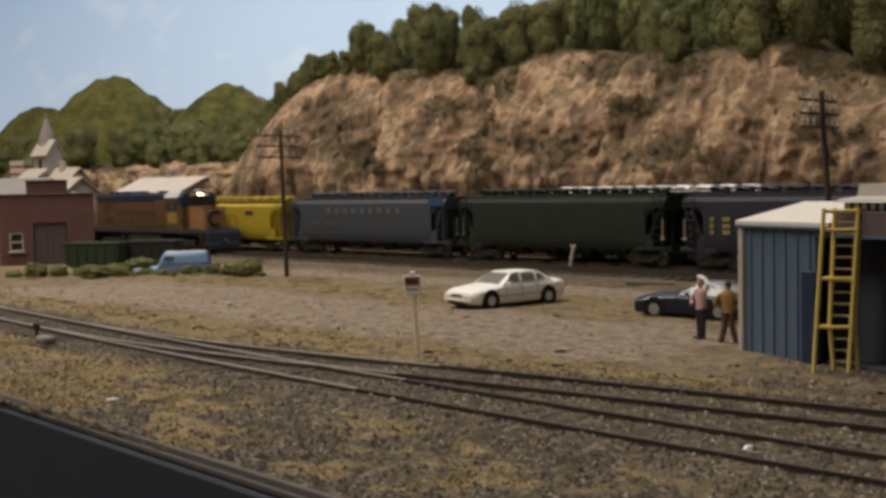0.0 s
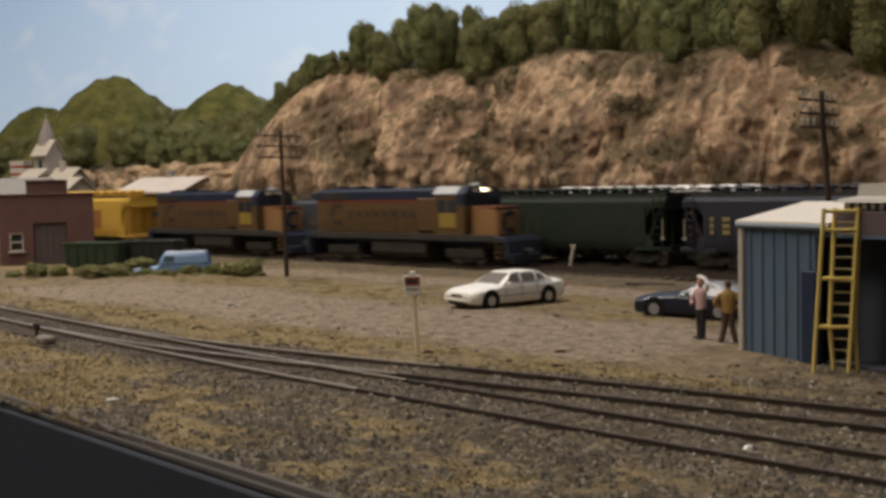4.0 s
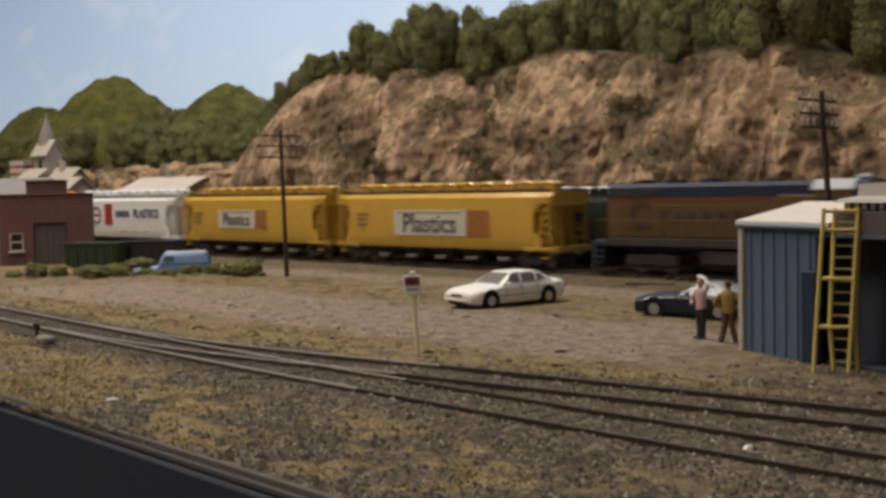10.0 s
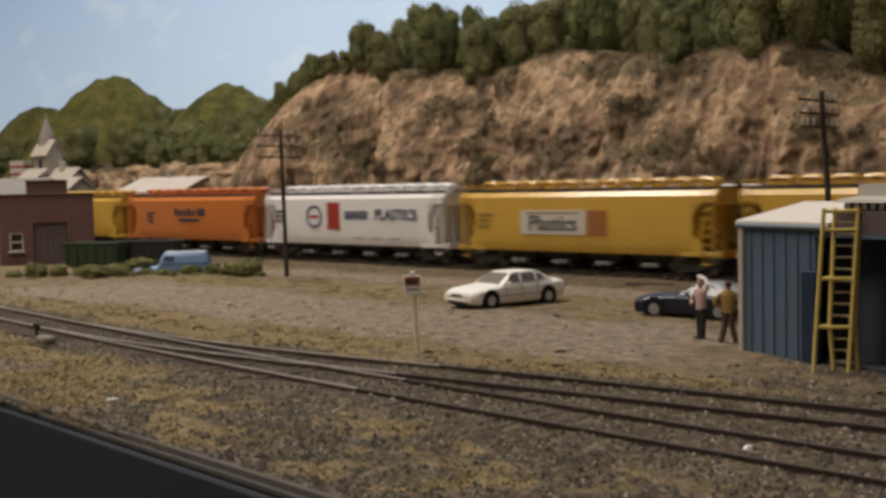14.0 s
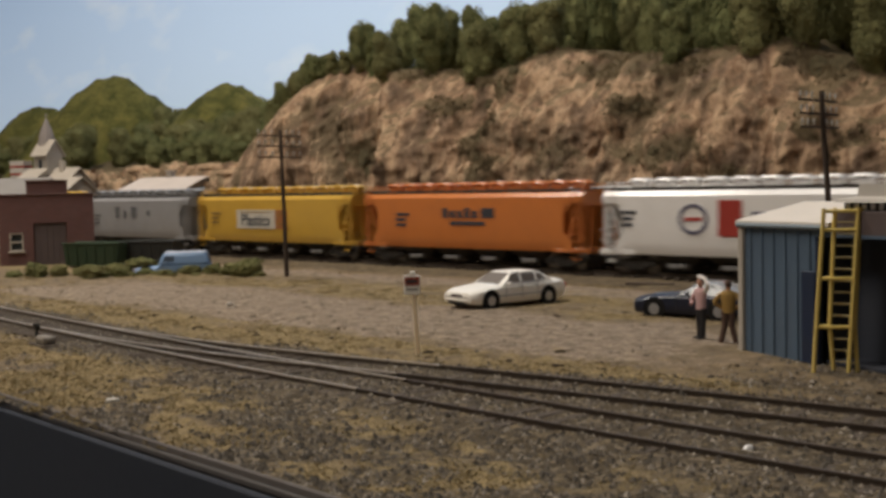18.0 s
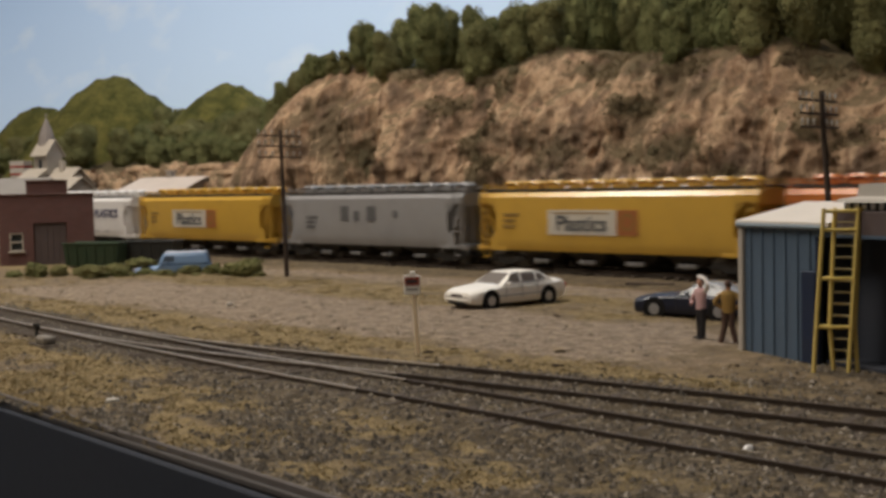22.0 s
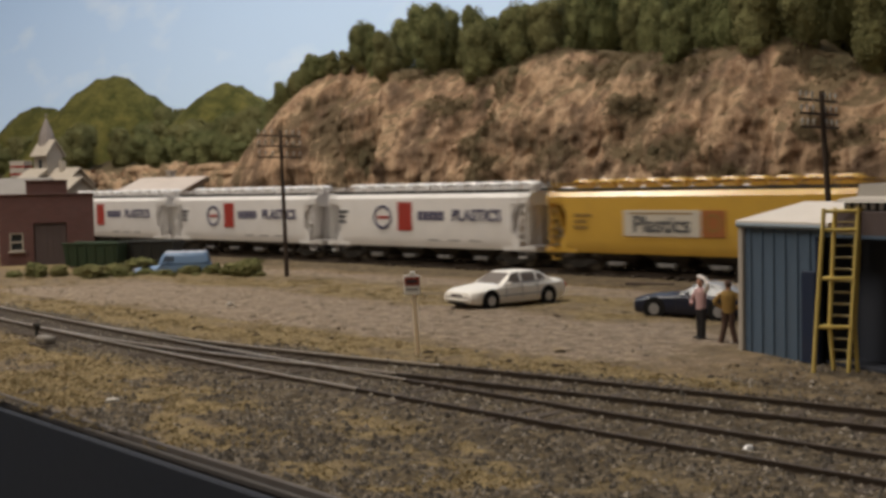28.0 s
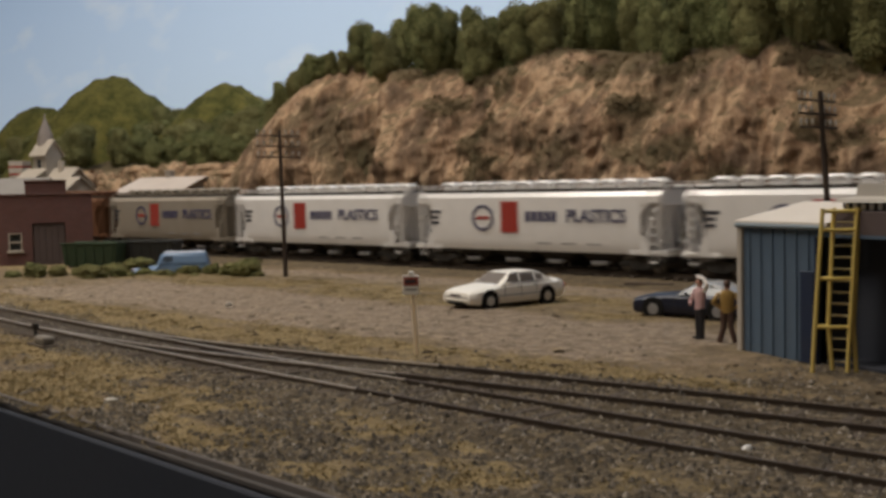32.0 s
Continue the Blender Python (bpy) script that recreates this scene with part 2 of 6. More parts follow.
def ground_cover(d, o):
    """Shares of grass, dark ballast soil and pale gravel."""
    w = fbm(d * 0.16, o * 0.3, 2.0) * 2.2
    w2 = fbm(d * 0.5, o * 0.9, 9.0)
    b_line = o - yard_line(d)
    a_line = o - spur_line(d)
    near_track = min(abs(b_line), abs(a_line)) if d > 6 else abs(b_line)
    if d > 10 and 0 < b_line and a_line < 0:
        near_track = min(near_track, 1.2)
    ballast = max(0.0, min(1.0, (2.6 + 0.5 * w - near_track) / 1.2))
    patch = fbm(d * 0.45, o * 0.6, 14.0) + 0.6 * fbm(d * 1.3, o * 1.6, 21.0)
    if b_line < -1.5:
        ballast = max(ballast, max(0.0, min(1.0, 0.5 - 1.5 * patch + (d - 24) * 0.05)))
    if o > -2.5:
        ballast = max(ballast, min(0.62, (o + 3.2 + 0.4 * w) / 1.2))
    far = max(0.0, min(1.0, (31.0 - d + 1.5 * w) / 5.0))
    gravel = far * max(0.0, min(1.0, (d + 15 + 2 * w) / 8.0)) * max(0.0, min(1.0, (4.4 - abs(o + 16.8 + 0.5 * w) + 0.9 * w2) / 1.3))
    gravel = max(gravel, 0.8 * max(0.0, min(1.0, (2.2 - abs(o + 4.8 + 0.4 * w)) / 1.4)))
    grass = 0.3 + 0.3 * w + 0.8 * w2 + (0.5 if -25.5 < o < -21.0 else 0) + (0.3 if -12.5 < o < -7.5 else 0) + (0.35 if o < -29.5 and d < 8 else 0)
    if b_line < -1.5:
        grass += 1.3 * patch + max(0.0, min(0.6, (24 - d) * 0.07))
        ballast -= max(0.0, min(0.6, (23 - d) * 0.08)) * (1 if near_track > 2.2 else 0)
        ballast = max(0.0, ballast)
    elif d > 29 and o < -12:
        ballast = max(ballast, min(0.85, (d - 28) * 0.14 + 0.8 * w2))
    grass = max(0.0, min(1.0, grass - 0.75 * gravel))
    return grass, ballast, gravel


def ground_z(d, o):
    z = 0.05 * fbm(d * 0.35, o * 0.35, 4.0) + (0.03 if o < -19 else 0.01) * fbm(d * 1.7, o * 1.7, 1.0)
    if o > -2.5:
        z += 0.16 * min(1.0, (o + 2.5) / 1.0)
    if o > -19:
        return z
    near = min(abs(o - yard_line(d)), abs(o - spur_line(d)))
    f = max(0.0, min(1.0, (2.3 - near) / 0.9))
    z += (0.07 - 0.02 * f) * fbm(d * 2.6, o * 2.6, 31.0) + 0.025 * noise.noise(Vector((d * 7.0, o * 7.0, 5.0)))
    return z * (1 - 0.35 * f) + f * (0.125 - 0.05 * max(0.0, min(1.0, (24 - d) / 4)))


GROUND, nt, bs = nodes_of("layout_ground")
vec = coords(nt, 1.0)
att = nt.nodes.new("ShaderNodeVertexColor")
att.layer_name = "cover"
sep = nt.nodes.new("ShaderNodeSeparateColor")
nt.links.new(att.outputs[0], sep.inputs[0])
n1, n2, n3 = noise_node(nt, vec, 0.6, 8, 0.65), noise_node(nt, vec, 6.0, 5, 0.65), noise_node(nt, vec, 13.0, 4, 0.65)
n4 = noise_node(nt, vec, 2.0, 7, 0.7)
crumb = nt.nodes.new("ShaderNodeTexVoronoi")
crumb.inputs["Scale"].default_value = 6.5
nt.links.new(vec, crumb.inputs["Vector"])
crumbv = nt.nodes.new("ShaderNodeSeparateColor")
nt.links.new(crumb.outputs["Color"], crumbv.inputs[0])
dirt = mixc(nt, ramp(nt, n1, [(0.35, (0, 0, 0)), (0.65, (1, 1, 1))]), (0.155, 0.114, 0.072), (0.27, 0.2, 0.128))
grav = mixc(nt, ramp(nt, n4, [(0.38, (0, 0, 0)), (0.6, (1, 1, 1))]), (0.17, 0.13, 0.092), (0.4, 0.308, 0.228))
gras = mixc(nt, ramp(nt, n2, [(0.3, (0, 0, 0)), (0.7, (1, 1, 1))]), (0.18, 0.134, 0.067), (0.42, 0.308, 0.152))
ball = mixc(nt, ramp(nt, n2, [(0.3, (0, 0, 0)), (0.72, (1, 1, 1))]), (0.026, 0.021, 0.016), (0.125, 0.1, 0.075))


def break_up(mask, amount=0.5, by=None):
    a = nt.nodes.new("ShaderNodeMath")
    a.operation = "MULTIPLY_ADD"
    nt.links.new(by or n2, a.inputs[0])
    a.inputs[1].default_value = amount
    nt.links.new(mask, a.inputs[2])
    m = nt.nodes.new("ShaderNodeMath")
    m.operation = "MULTIPLY"
    nt.links.new(a.outputs[0], m.inputs[0])
    m.inputs[1].default_value = 1 / (1 + amount)
    return ramp(nt, m.outputs[0], [((0.5 + amount * 0.5 - 0.25) / (1 + amount), (0, 0, 0)), ((0.5 + amount * 0.5 + 0.25) / (1 + amount), (1, 1, 1))])


col = mixc(nt, break_up(sep.outputs[2], 1.6, n4), dirt, grav)
col = mixc(nt, break_up(sep.outputs[0], 1.8, n4), col, gras)
col = mixc(nt, break_up(sep.outputs[1], 0.5), col, ball)
col = mixc(nt, ramp(nt, n3, [(0.36, (0.7, 0.7, 0.7)), (0.48, (0, 0, 0))]), col, (0.065, 0.05, 0.033))
col = mixc(nt, ramp(nt, n3, [(0.56, (0, 0, 0)), (0.7, (0.6, 0.6, 0.6))]), col, (0.4, 0.3, 0.175))
bare = nt.nodes.new("ShaderNodeMath")
bare.operation = "MULTIPLY_ADD"
nt.links.new(sep.outputs[2], bare.inputs[0])
bare.inputs[1].default_value = 0.1
nt.links.new(n4, bare.inputs[2])
col = mixc(nt, ramp(nt, bare.outputs[0], [(0.36, (0.4, 0.4, 0.4)), (0.47, (0, 0, 0))]), col, (0.075, 0.055, 0.035))
coarse = mixc(nt, sep.outputs[1], (0.16, 0.16, 0.16), (1, 1, 1))
lightc = mixc(nt, 1.0, ramp(nt, crumbv.outputs[0], [(0.62, (0, 0, 0)), (0.95, (0.62, 0.62, 0.62))]), coarse, "MULTIPLY")
darkc = mixc(nt, 1.0, ramp(nt, crumbv.outputs[1], [(0.6, (0, 0, 0)), (0.9, (0.55, 0.55, 0.55))]), coarse, "MULTIPLY")
col = mixc(nt, lightc, col, (0.285, 0.225, 0.158))
col = mixc(nt, darkc, col, (0.03, 0.022, 0.015))
col = mixc(nt, ramp(nt, n4, [(0.55, (0, 0, 0)), (0.66, (0.5, 0.5, 0.5))]), col, (0.34, 0.255, 0.145))
n5 = noise_node(nt, coords(nt, 1.0, (1, 1, 1)), 1.15, 6, 0.6)
freeg = mixc(nt, sep.outputs[2], ramp(nt, n5, [(0.53, (0, 0, 0)), (0.62, (0.6, 0.6, 0.6))]), (0, 0, 0))
freeg = mixc(nt, sep.outputs[1], freeg, (0.12, 0.12, 0.12))
col = mixc(nt, freeg, col, mixc(nt, n2, (0.2, 0.145, 0.07), (0.36, 0.27, 0.145)))
nt.links.new(col, bs.inputs["Base Color"])
bs.inputs["Roughness"].default_value = 0.97
bs.inputs["Specular IOR Level"].default_value = 0.15
addn = nt.nodes.new("ShaderNodeMath")
nt.links.new(n2, addn.inputs[0])
nt.links.new(n3, addn.inputs[1])
bump(nt, bs, addn.outputs[0], 0.7, 0.12)



def edge_line(d):
    """Offset of the layout's front edge, which runs a little aslant to the main line."""
    return -33.52 - 0.045 * (max(-60.0, min(60.0, d)) - 24)


def spread(d, v):
    """Rows of ground: 0 at the front edge, 1 at offset -18.9, then metres behind it."""
    return edge_line(d) + (-18.9 - edge_line(d)) * v if v < 1 else -19.9 + v


us = [-300 + 4.0 * k for k in range(60)] + [-60 + 0.5 * k for k in range(120)] + [0.15 * k for k in range(281)] + [42.2 + 4.0 * k for k in range(45)]
vs = [k / 110 for k in range(110)] + [1 + 0.4 * k for k in range(93)]
ground = part("ground", grid_mesh("ground", us, vs, lambda d, v: TP(d, spread(d, v), ground_z(d, spread(d, v))), GROUND, lambda d, v: ground_cover(d, spread(d, v))), None)
tagged(ground, "tan dirt and gravel ground with patches of dry grass", "ground", kind="structure")

# room shell
ROOMW = paint("plain_room_wall", (0.74, 0.69, 0.62), 0.9, wear=0.1, scale=0.05)
ROOMC = paint("white_ceiling", (0.76, 0.74, 0.7), 0.9, wear=0.05, scale=0.05)
ROOMF = paint("brown_room_floor", (0.16, 0.13, 0.1), 0.8, wear=0.2, scale=0.05)
for nm, c, s, mt, lb in (("floor", (0, 60, -98), (620, 620, 4), ROOMF, "plain brown room floor"), ("ceiling", (0, 60, 114), (620, 620, 4), ROOMC, "white room ceiling"),
                         ("wall_south", (0, -245, 8), (600, 6, 208), ROOMW, "plain room wall"), ("wall_west", (-305, 60, 8), (6, 610, 208), ROOMW, "plain room wall"),
                         ("wall_east", (305, 60, 8), (6, 610, 208), ROOMW, "plain room wall"), ("wall_north", (0, 365, 8), (604, 6, 208), ROOMW, "plain room wall")):
    tagged(part(nm, Shape().box(c, s, 0), mt), lb, nm.split("_")[0], kind="structure")

# painted sky board, brightened by a glow added to its paint
SKY, nt, bs = nodes_of("glowing_sky_paint")
gen = nt.nodes.new("ShaderNodeTexCoord")
sx = nt.nodes.new("ShaderNodeSeparateXYZ")
nt.links.new(gen.outputs["Generated"], sx.inputs[0])
grad = ramp(nt, sx.outputs[2], [(0.0, (0.58, 0.66, 0.74)), (0.3, (0.46, 0.58, 0.74)), (0.7, (0.3, 0.44, 0.66))])
v = coords(nt, 0.045, (1, 1, 2.4))
cl = noise_node(nt, v, 1.0, 5, 0.5)
skyc = mixc(nt, ramp(nt, cl, [(0.56, (0, 0, 0)), (0.8, (0.6, 0.6, 0.6))]), grad, (0.74, 0.75, 0.76))
nt.links.new(skyc, bs.inputs["Base Color"])
nt.links.new(skyc, bs.inputs["Emission Color"])
bs.inputs["Emission Strength"].default_value = 0.56
bs.inputs["Roughness"].default_value = 0.9
sky = Shape()
sky.plate([(-300, -8), (130, -8), (130, 95), (-300, 95)], "y", 47, 48.5)
tagged(part("backdrop", sky, SKY, m=at(0, Y0, 0, TRACK_ANGLE)), "painted pale blue sky backdrop with faint clouds and an added glow", "backdrop", kind="structure")

# fascia: dark panel with a thin wooden edge strip
FASC = paint("black_fascia_paint", (0.034, 0.039, 0.052), 0.8, wear=0.1, scale=0.3)
EDGE = paint("worn_silver_edge_strip", (0.15, 0.132, 0.122), 0.45, wear=0.45, scale=2.0)
LIP = paint("dull_grey_lip", (0.095, 0.085, 0.08), 0.5, wear=0.3, scale=2.0)
FRONT = TP(24, edge_line(24))
EDGE_ANGLE = TRACK_ANGLE - math.degrees(math.atan(0.045))
tagged(part("fascia", Shape().box((-30, -0.34, -20.16), (500, 0.16, 40), 0.04), FASC, m=at(FRONT.x, FRONT.y, 0, EDGE_ANGLE)), "black painted layout fascia panel", "fascia", kind="structure")
strip = part("trim", Shape().box((-30, -0.03, -0.05), (500, 0.07, 0.2), 0.03), EDGE, m=at(FRONT.x, FRONT.y, 0, EDGE_ANGLE))
tagged(strip, "worn silver-grey edge strip along the layout", "trim", kind="structure")
part("groove", Shape().box((-30, -0.125, -0.13), (500, 0.12, 0.08), 0.0), BLACK, strip, "dark groove behind the lip")
part("lip", Shape().box((-30, -0.222, -0.1), (500, 0.07, 0.14), 0.03), LIP, strip, "dull grey front lip")
tagged(part("layout_base", Shape().box((-40, 8.6, -3.2), (520, 76, 4.6), 0.1), paint("plywood", (0.3, 0.22, 0.13), 0.8), m=at(0, Y0, 0, TRACK_ANGLE)), "plywood base board under the layout", "base", kind="structure")

# hillside with the rock face
CREST = [(-170, 6.5), (-120, 6.5), (-60, 6.8), (-50, 6.6), (-47, 7.2), (-43.4, 10.2), (-38, 13.9), (-32.4, 15.3), (-22.4, 14.3), (-14.3, 13.6), (-7.1, 14.5), (-1.6, 13.6), (4.6, 13.3), (10.6, 13.4), (13, 12.2), (16.5, 11.2), (26, 12.5), (60, 13)]


SCRUB = [(-24.2, 0.46, 1.1, 0.09, 0.8), (-11.6, 0.55, 1.7, 0.13, 1.0), (-10.2, 0.37, 2.2, 0.11, 0.75), (-16.3, 0.77, 2.4, 0.07, 0.7), (-11.0, 0.84, 1.3, 0.10, 0.8), (-13.5, 0.93, 2.0, 0.06, 0.8), (1.1, 0.69, 2.1, 0.06, 0.8), (5.0, 0.46, 2.8, 0.09, 0.7),
         (-2.6, 0.9, 3.2, 0.07, 0.75), (3.8, 0.9, 2.4, 0.06, 0.7), (13.0, 0.93, 2.2, 0.09, 0.9), (9.0, 0.3, 3.0, 0.1, 0.6), (-19.5, 0.2, 3.5, 0.09, 0.5), (-4.0, 0.42, 2.6, 0.08, 0.5), (-30.5, 0.22, 3.0, 0.07, 0.5), (15.5, 0.6, 2.5, 0.1, 0.6), (-21.5, 0.97, 2.5, 0.05, 0.7)]


def scrub_cover(d, v):
    """Share of dry scrub and grass on the hillside."""
    if v > 1:
        return 0.85
    wob = 0.35 * noise.noise(Vector((d * 0.6, v * 7, 3.0))) + 0.25 * noise.noise(Vector((d * 1.7, v * 18, 9.0)))
    best = max(0.0, 0.95 * (v - 0.93) / 0.07) if d > -28 else 0.0
    for cd, cv, rd, rv, k in SCRUB:
        if abs(d - cd) < 2 * rd:
            r = math.hypot((d - cd) / rd, (v - cv) / rv)
            best = max(best, k * max(0.0, min(1.0, 1.5 - r)))
    low = max(0.0, min(0.55, (0.3 - v) * 2.2))
    return max(0.0, min(1.0, max(best, low) + wob - 0.12))


def hill_point(d, v):
    """v: 0 at the foot, 1 at the crest, 2 at the back."""
    zc = curve(d, CREST)
    low = max(0.0, min(1.0, (-41 - d) / 6.0))
    foot = 13.6 + 1.2 * fbm(d * 0.12, 3.0) + 1.5 * low
    crest_o = 20.0 + 1.5 * fbm(d * 0.15, 8.0) + 3.0 * low
    if v <= 1:
        s = v
        rise = s ** (0.85 + 0.15 * low)
        o = foot + (crest_o - foot) * (s ** 2.1) + (1 - low) * 1.5 * max(0.0, 1 - s / 0.38) ** 1.3
        z = -0.3 + (zc + 0.3) * rise
        fade = math.sin(math.pi * min(1, max(0, s))) ** 0.5
        wd = d + 1.6 * noise.noise(Vector((d * 0.25, s * 2.2, 13.0)))
        gully = abs(noise.noise(Vector((wd * 0.21 + 0.9 * s, s * 1.0, 2.0))))
        mass = noise.noise(Vector((wd * 0.16 - 0.8 * s, s * 2.1, 17.0)))
        rib = abs(noise.noise(Vector((wd * 0.8 + 1.6 * s, s * 1.5, 7.0))))
        crag = abs(noise.noise(Vector((wd * 1.55 + 2.6 * s, s * 3.4, 27.0))))
        chip = abs(noise.noise(Vector((d * 2.9 + 2.0 * s, z * 0.8, 37.0))))
        lump = fbm(d * 0.5, z * 0.5, 5.0, 4)
        calm = 0.45 + 0.55 * max(0.0, min(1.0, (d + 39) / 7))
        o += calm * fade * (2.7 * gully - 1.8 * mass + 0.95 * rib + 0.6 * crag + 0.34 * chip + 0.55 * lump + 0.16 * fbm(d * 2.6, z * 1.6, 1.0)) - 1.3 * fade * calm
        z += fade * 0.25 * fbm(d * 1.0, s * 4, 3.0)
        d2 = d + fade * 0.4 * fbm(d * 1.2, z * 1.0, 11.0)
    else:
        s = v - 1
        o = crest_o + (45.5 - crest_o) * s
        slope = 0.04 + 0.30 * low
        z = zc + slope * (o - crest_o) * (1 - 0.35 * s) + 0.35 * fbm(d * 0.4, o * 0.4, 6.0)
        d2 = d
    return TP(d2, o, z)


ROCK, nt, bs = nodes_of("rock_face")
vec = coords(nt, 1.0)
vecs = coords(nt, 1.0, (1, 1, 0.24))
a1, a2, a3 = noise_node(nt, vecs, 0.3, 8, 0.6), noise_node(nt, vecs, 1.1, 7, 0.6), noise_node(nt, vec, 0.17, 7, 0.62)
a4 = noise_node(nt, vec, 6.0, 5, 0.6)
rock = ramp(nt, a1, [(0.30, (0.12, 0.08, 0.054)), (0.4, (0.215, 0.142, 0.094)), (0.48, (0.345, 0.218, 0.136)), (0.57, (0.575, 0.388, 0.242)), (0.7, (0.24, 0.151, 0.092))])
rock = mixc(nt, ramp(nt, a2, [(0.38, (0.75, 0.75, 0.75)), (0.5, (0, 0, 0))]), rock, (0.13, 0.09, 0.058))
rock = mixc(nt, ramp(nt, a3, [(0.54, (0, 0, 0)), (0.62, (0.8, 0.8, 0.8))]), rock, mixc(nt, a4, (0.08, 0.06, 0.036), (0.17, 0.128, 0.076)))
rock = mixc(nt, ramp(nt, a4, [(0.34, (0.4, 0.4, 0.4)), (0.5, (0, 0, 0))]), rock, (0.10, 0.072, 0.045))
rock = mixc(nt, ramp(nt, a2, [(0.55, (0, 0, 0)), (0.66, (0.65, 0.65, 0.65))]), rock, (0.62, 0.442, 0.285))
geo = nt.nodes.new("ShaderNodeNewGeometry")
sepn = nt.nodes.new("ShaderNodeSeparateXYZ")
nt.links.new(geo.outputs["Normal"], sepn.inputs[0])
moss = nt.nodes.new("ShaderNodeMath")
moss.operation = "MULTIPLY_ADD"
nt.links.new(a1, moss.inputs[0])
moss.inputs[1].default_value = 0.4
nt.links.new(sepn.outputs[2], moss.inputs[2])
grassc = mixc(nt, a2, (0.1, 0.076, 0.042), (0.23, 0.168, 0.095))
rock = mixc(nt, ramp(nt, moss.outputs[0], [(0.9, (0, 0, 0)), (1.0, (0.85, 0.85, 0.85))]), rock, grassc)
att = nt.nodes.new("ShaderNodeVertexColor")
att.layer_name = "cover"
patch_ = nt.nodes.new("ShaderNodeMath")
patch_.operation = "MULTIPLY_ADD"
nt.links.new(a2, patch_.inputs[0])
patch_.inputs[1].default_value = 0.9
nt.links.new(att.outputs[0], patch_.inputs[2])
rock = mixc(nt, ramp(nt, patch_.outputs[0], [(0.72, (0, 0, 0)), (0.98, (0.85, 0.85, 0.85))]), rock, mixc(nt, a4, (0.085, 0.066, 0.038), (0.19, 0.146, 0.082)))
nt.links.new(rock, bs.inputs["Base Color"])
bs.inputs["Roughness"].default_value = 0.95
bs.inputs["Specular IOR Level"].default_value = 0.15
ad = nt.nodes.new("ShaderNodeMath")
nt.links.new(a2, ad.inputs[0])
nt.links.new(a4, ad.inputs[1])
bump(nt, bs, ad.outputs[0], 0.8, 0.26)
us = [-168 + 1.2 * k for k in range(90)] + [-60 + 0.2 * k for k in range(420)] + [24 + 2.0 * k for k in range(48)]
vs = [k / 84 for k in range(85)] + [1 + (k + 1) / 18 for k in range(18)]
hill = part("hillside", grid_mesh("hillside", us, vs, hill_point, ROCK, lambda d, v: (scrub_cover(d, v),) * 3), None)
tagged(hill, "steep tan rock face with grassy plateau above", "rock face", kind="structure")

# far green mounds
MOUND = layered("green_foam_mound", [(0.3, (0.045, 0.05, 0.014)), (0.5, (0.115, 0.11, 0.03)), (0.7, (0.2, 0.17, 0.05))], 0.45, 4.0, relief=0.9, rdist=0.5)
for nm, (x, y, z), sg, lb in (("grassy_hill", (-45.8, 160, 21.4), (10.2, 6.5), "rounded yellow-green hill with a blunt top"), ("grassy_hill", (-26.3, 141, 18.2), (8.4, 5.5), "rounded olive-green hill"),
                              ("grassy_hill", (-62.5, 178, 18.8), (8.6, 6), "low flat-topped green hill")):
    def hp(u, v, x=x, y=y, z=z, sg=sg):
        g = math.exp(-0.5 * ((u / sg[0]) ** 2 + (v / sg[1]) ** 2))
        g = g ** 0.85
        return Vector((x + u, y + v, z * g + 0.7 * fbm((x + u) * 0.3, (y + v) * 0.3, 2.0) + 0.35 * fbm((x + u) * 1.2, v * 1.2, 2.0) - 0.5))
    us = [-24 + 0.6 * k for k in range(81)]
    vs = [-13 + 0.65 * k for k in range(30)]
    tagged(part(nm, grid_mesh(nm, us, vs, hp, MOUND), None), lb, "hill", "far hills", kind="structure")

# ---- tracks ----


def rail_shape(pts, z, worn=False):
    """A rail with foot, web and head along a line of places; worn sets the head's top and one side to the paler
    material.
    """
    prof = [(-0.075, 0), (0.075, 0), (0.075, 0.025), (0.02, 0.04), (0.02, 0.12), (0.04, 0.13), (0.04, 0.17), (-0.04, 0.17), (-0.04, 0.13), (-0.02, 0.12), (-0.02, 0.04), (-0.075, 0.025)]
    rings = []
    for i, p in enumerate(pts):
        a, b = pts[max(0, i - 1)], pts[min(len(pts) - 1, i + 1)]
        t = (Vector(b) - Vector(a)).normalized()
        nrm = Vector((-t.y, t.x))
        rings.append([(p[0] + nrm.x * q, p[1] + nrm.y * q, z + h) for q, h in prof])
    s = Shape().loft(rings)
    n = len(prof)
    for k in range(len(s.f)):
        if k < (len(rings) - 1) * n and worn and k % n in (6, 7):
            s.m[k] = 1
    return s


def line(p, ang, a, b, off, step=4.0):
    t = Vector((math.cos(ang), math.sin(ang)))
    nrm = Vector((-t.y, t.x))
    n = max(2, int((b - a) / step))
    return [(p[0] + t.x * (a + (b - a) * k / n) + nrm.x * off, p[1] + t.y * (a + (b - a) * k / n) + nrm.y * off) for k in range(n + 1)]


TIE_ME = Shape().box((0, 0, 0.0), (0.25, 2.6, 0.16), 0.03).mesh("tie", TIE)
LONG_TIE = Shape().box((0, 0, 0.0), (0.25, 3.15, 0.16), 0.03).mesh("tie", TIE)


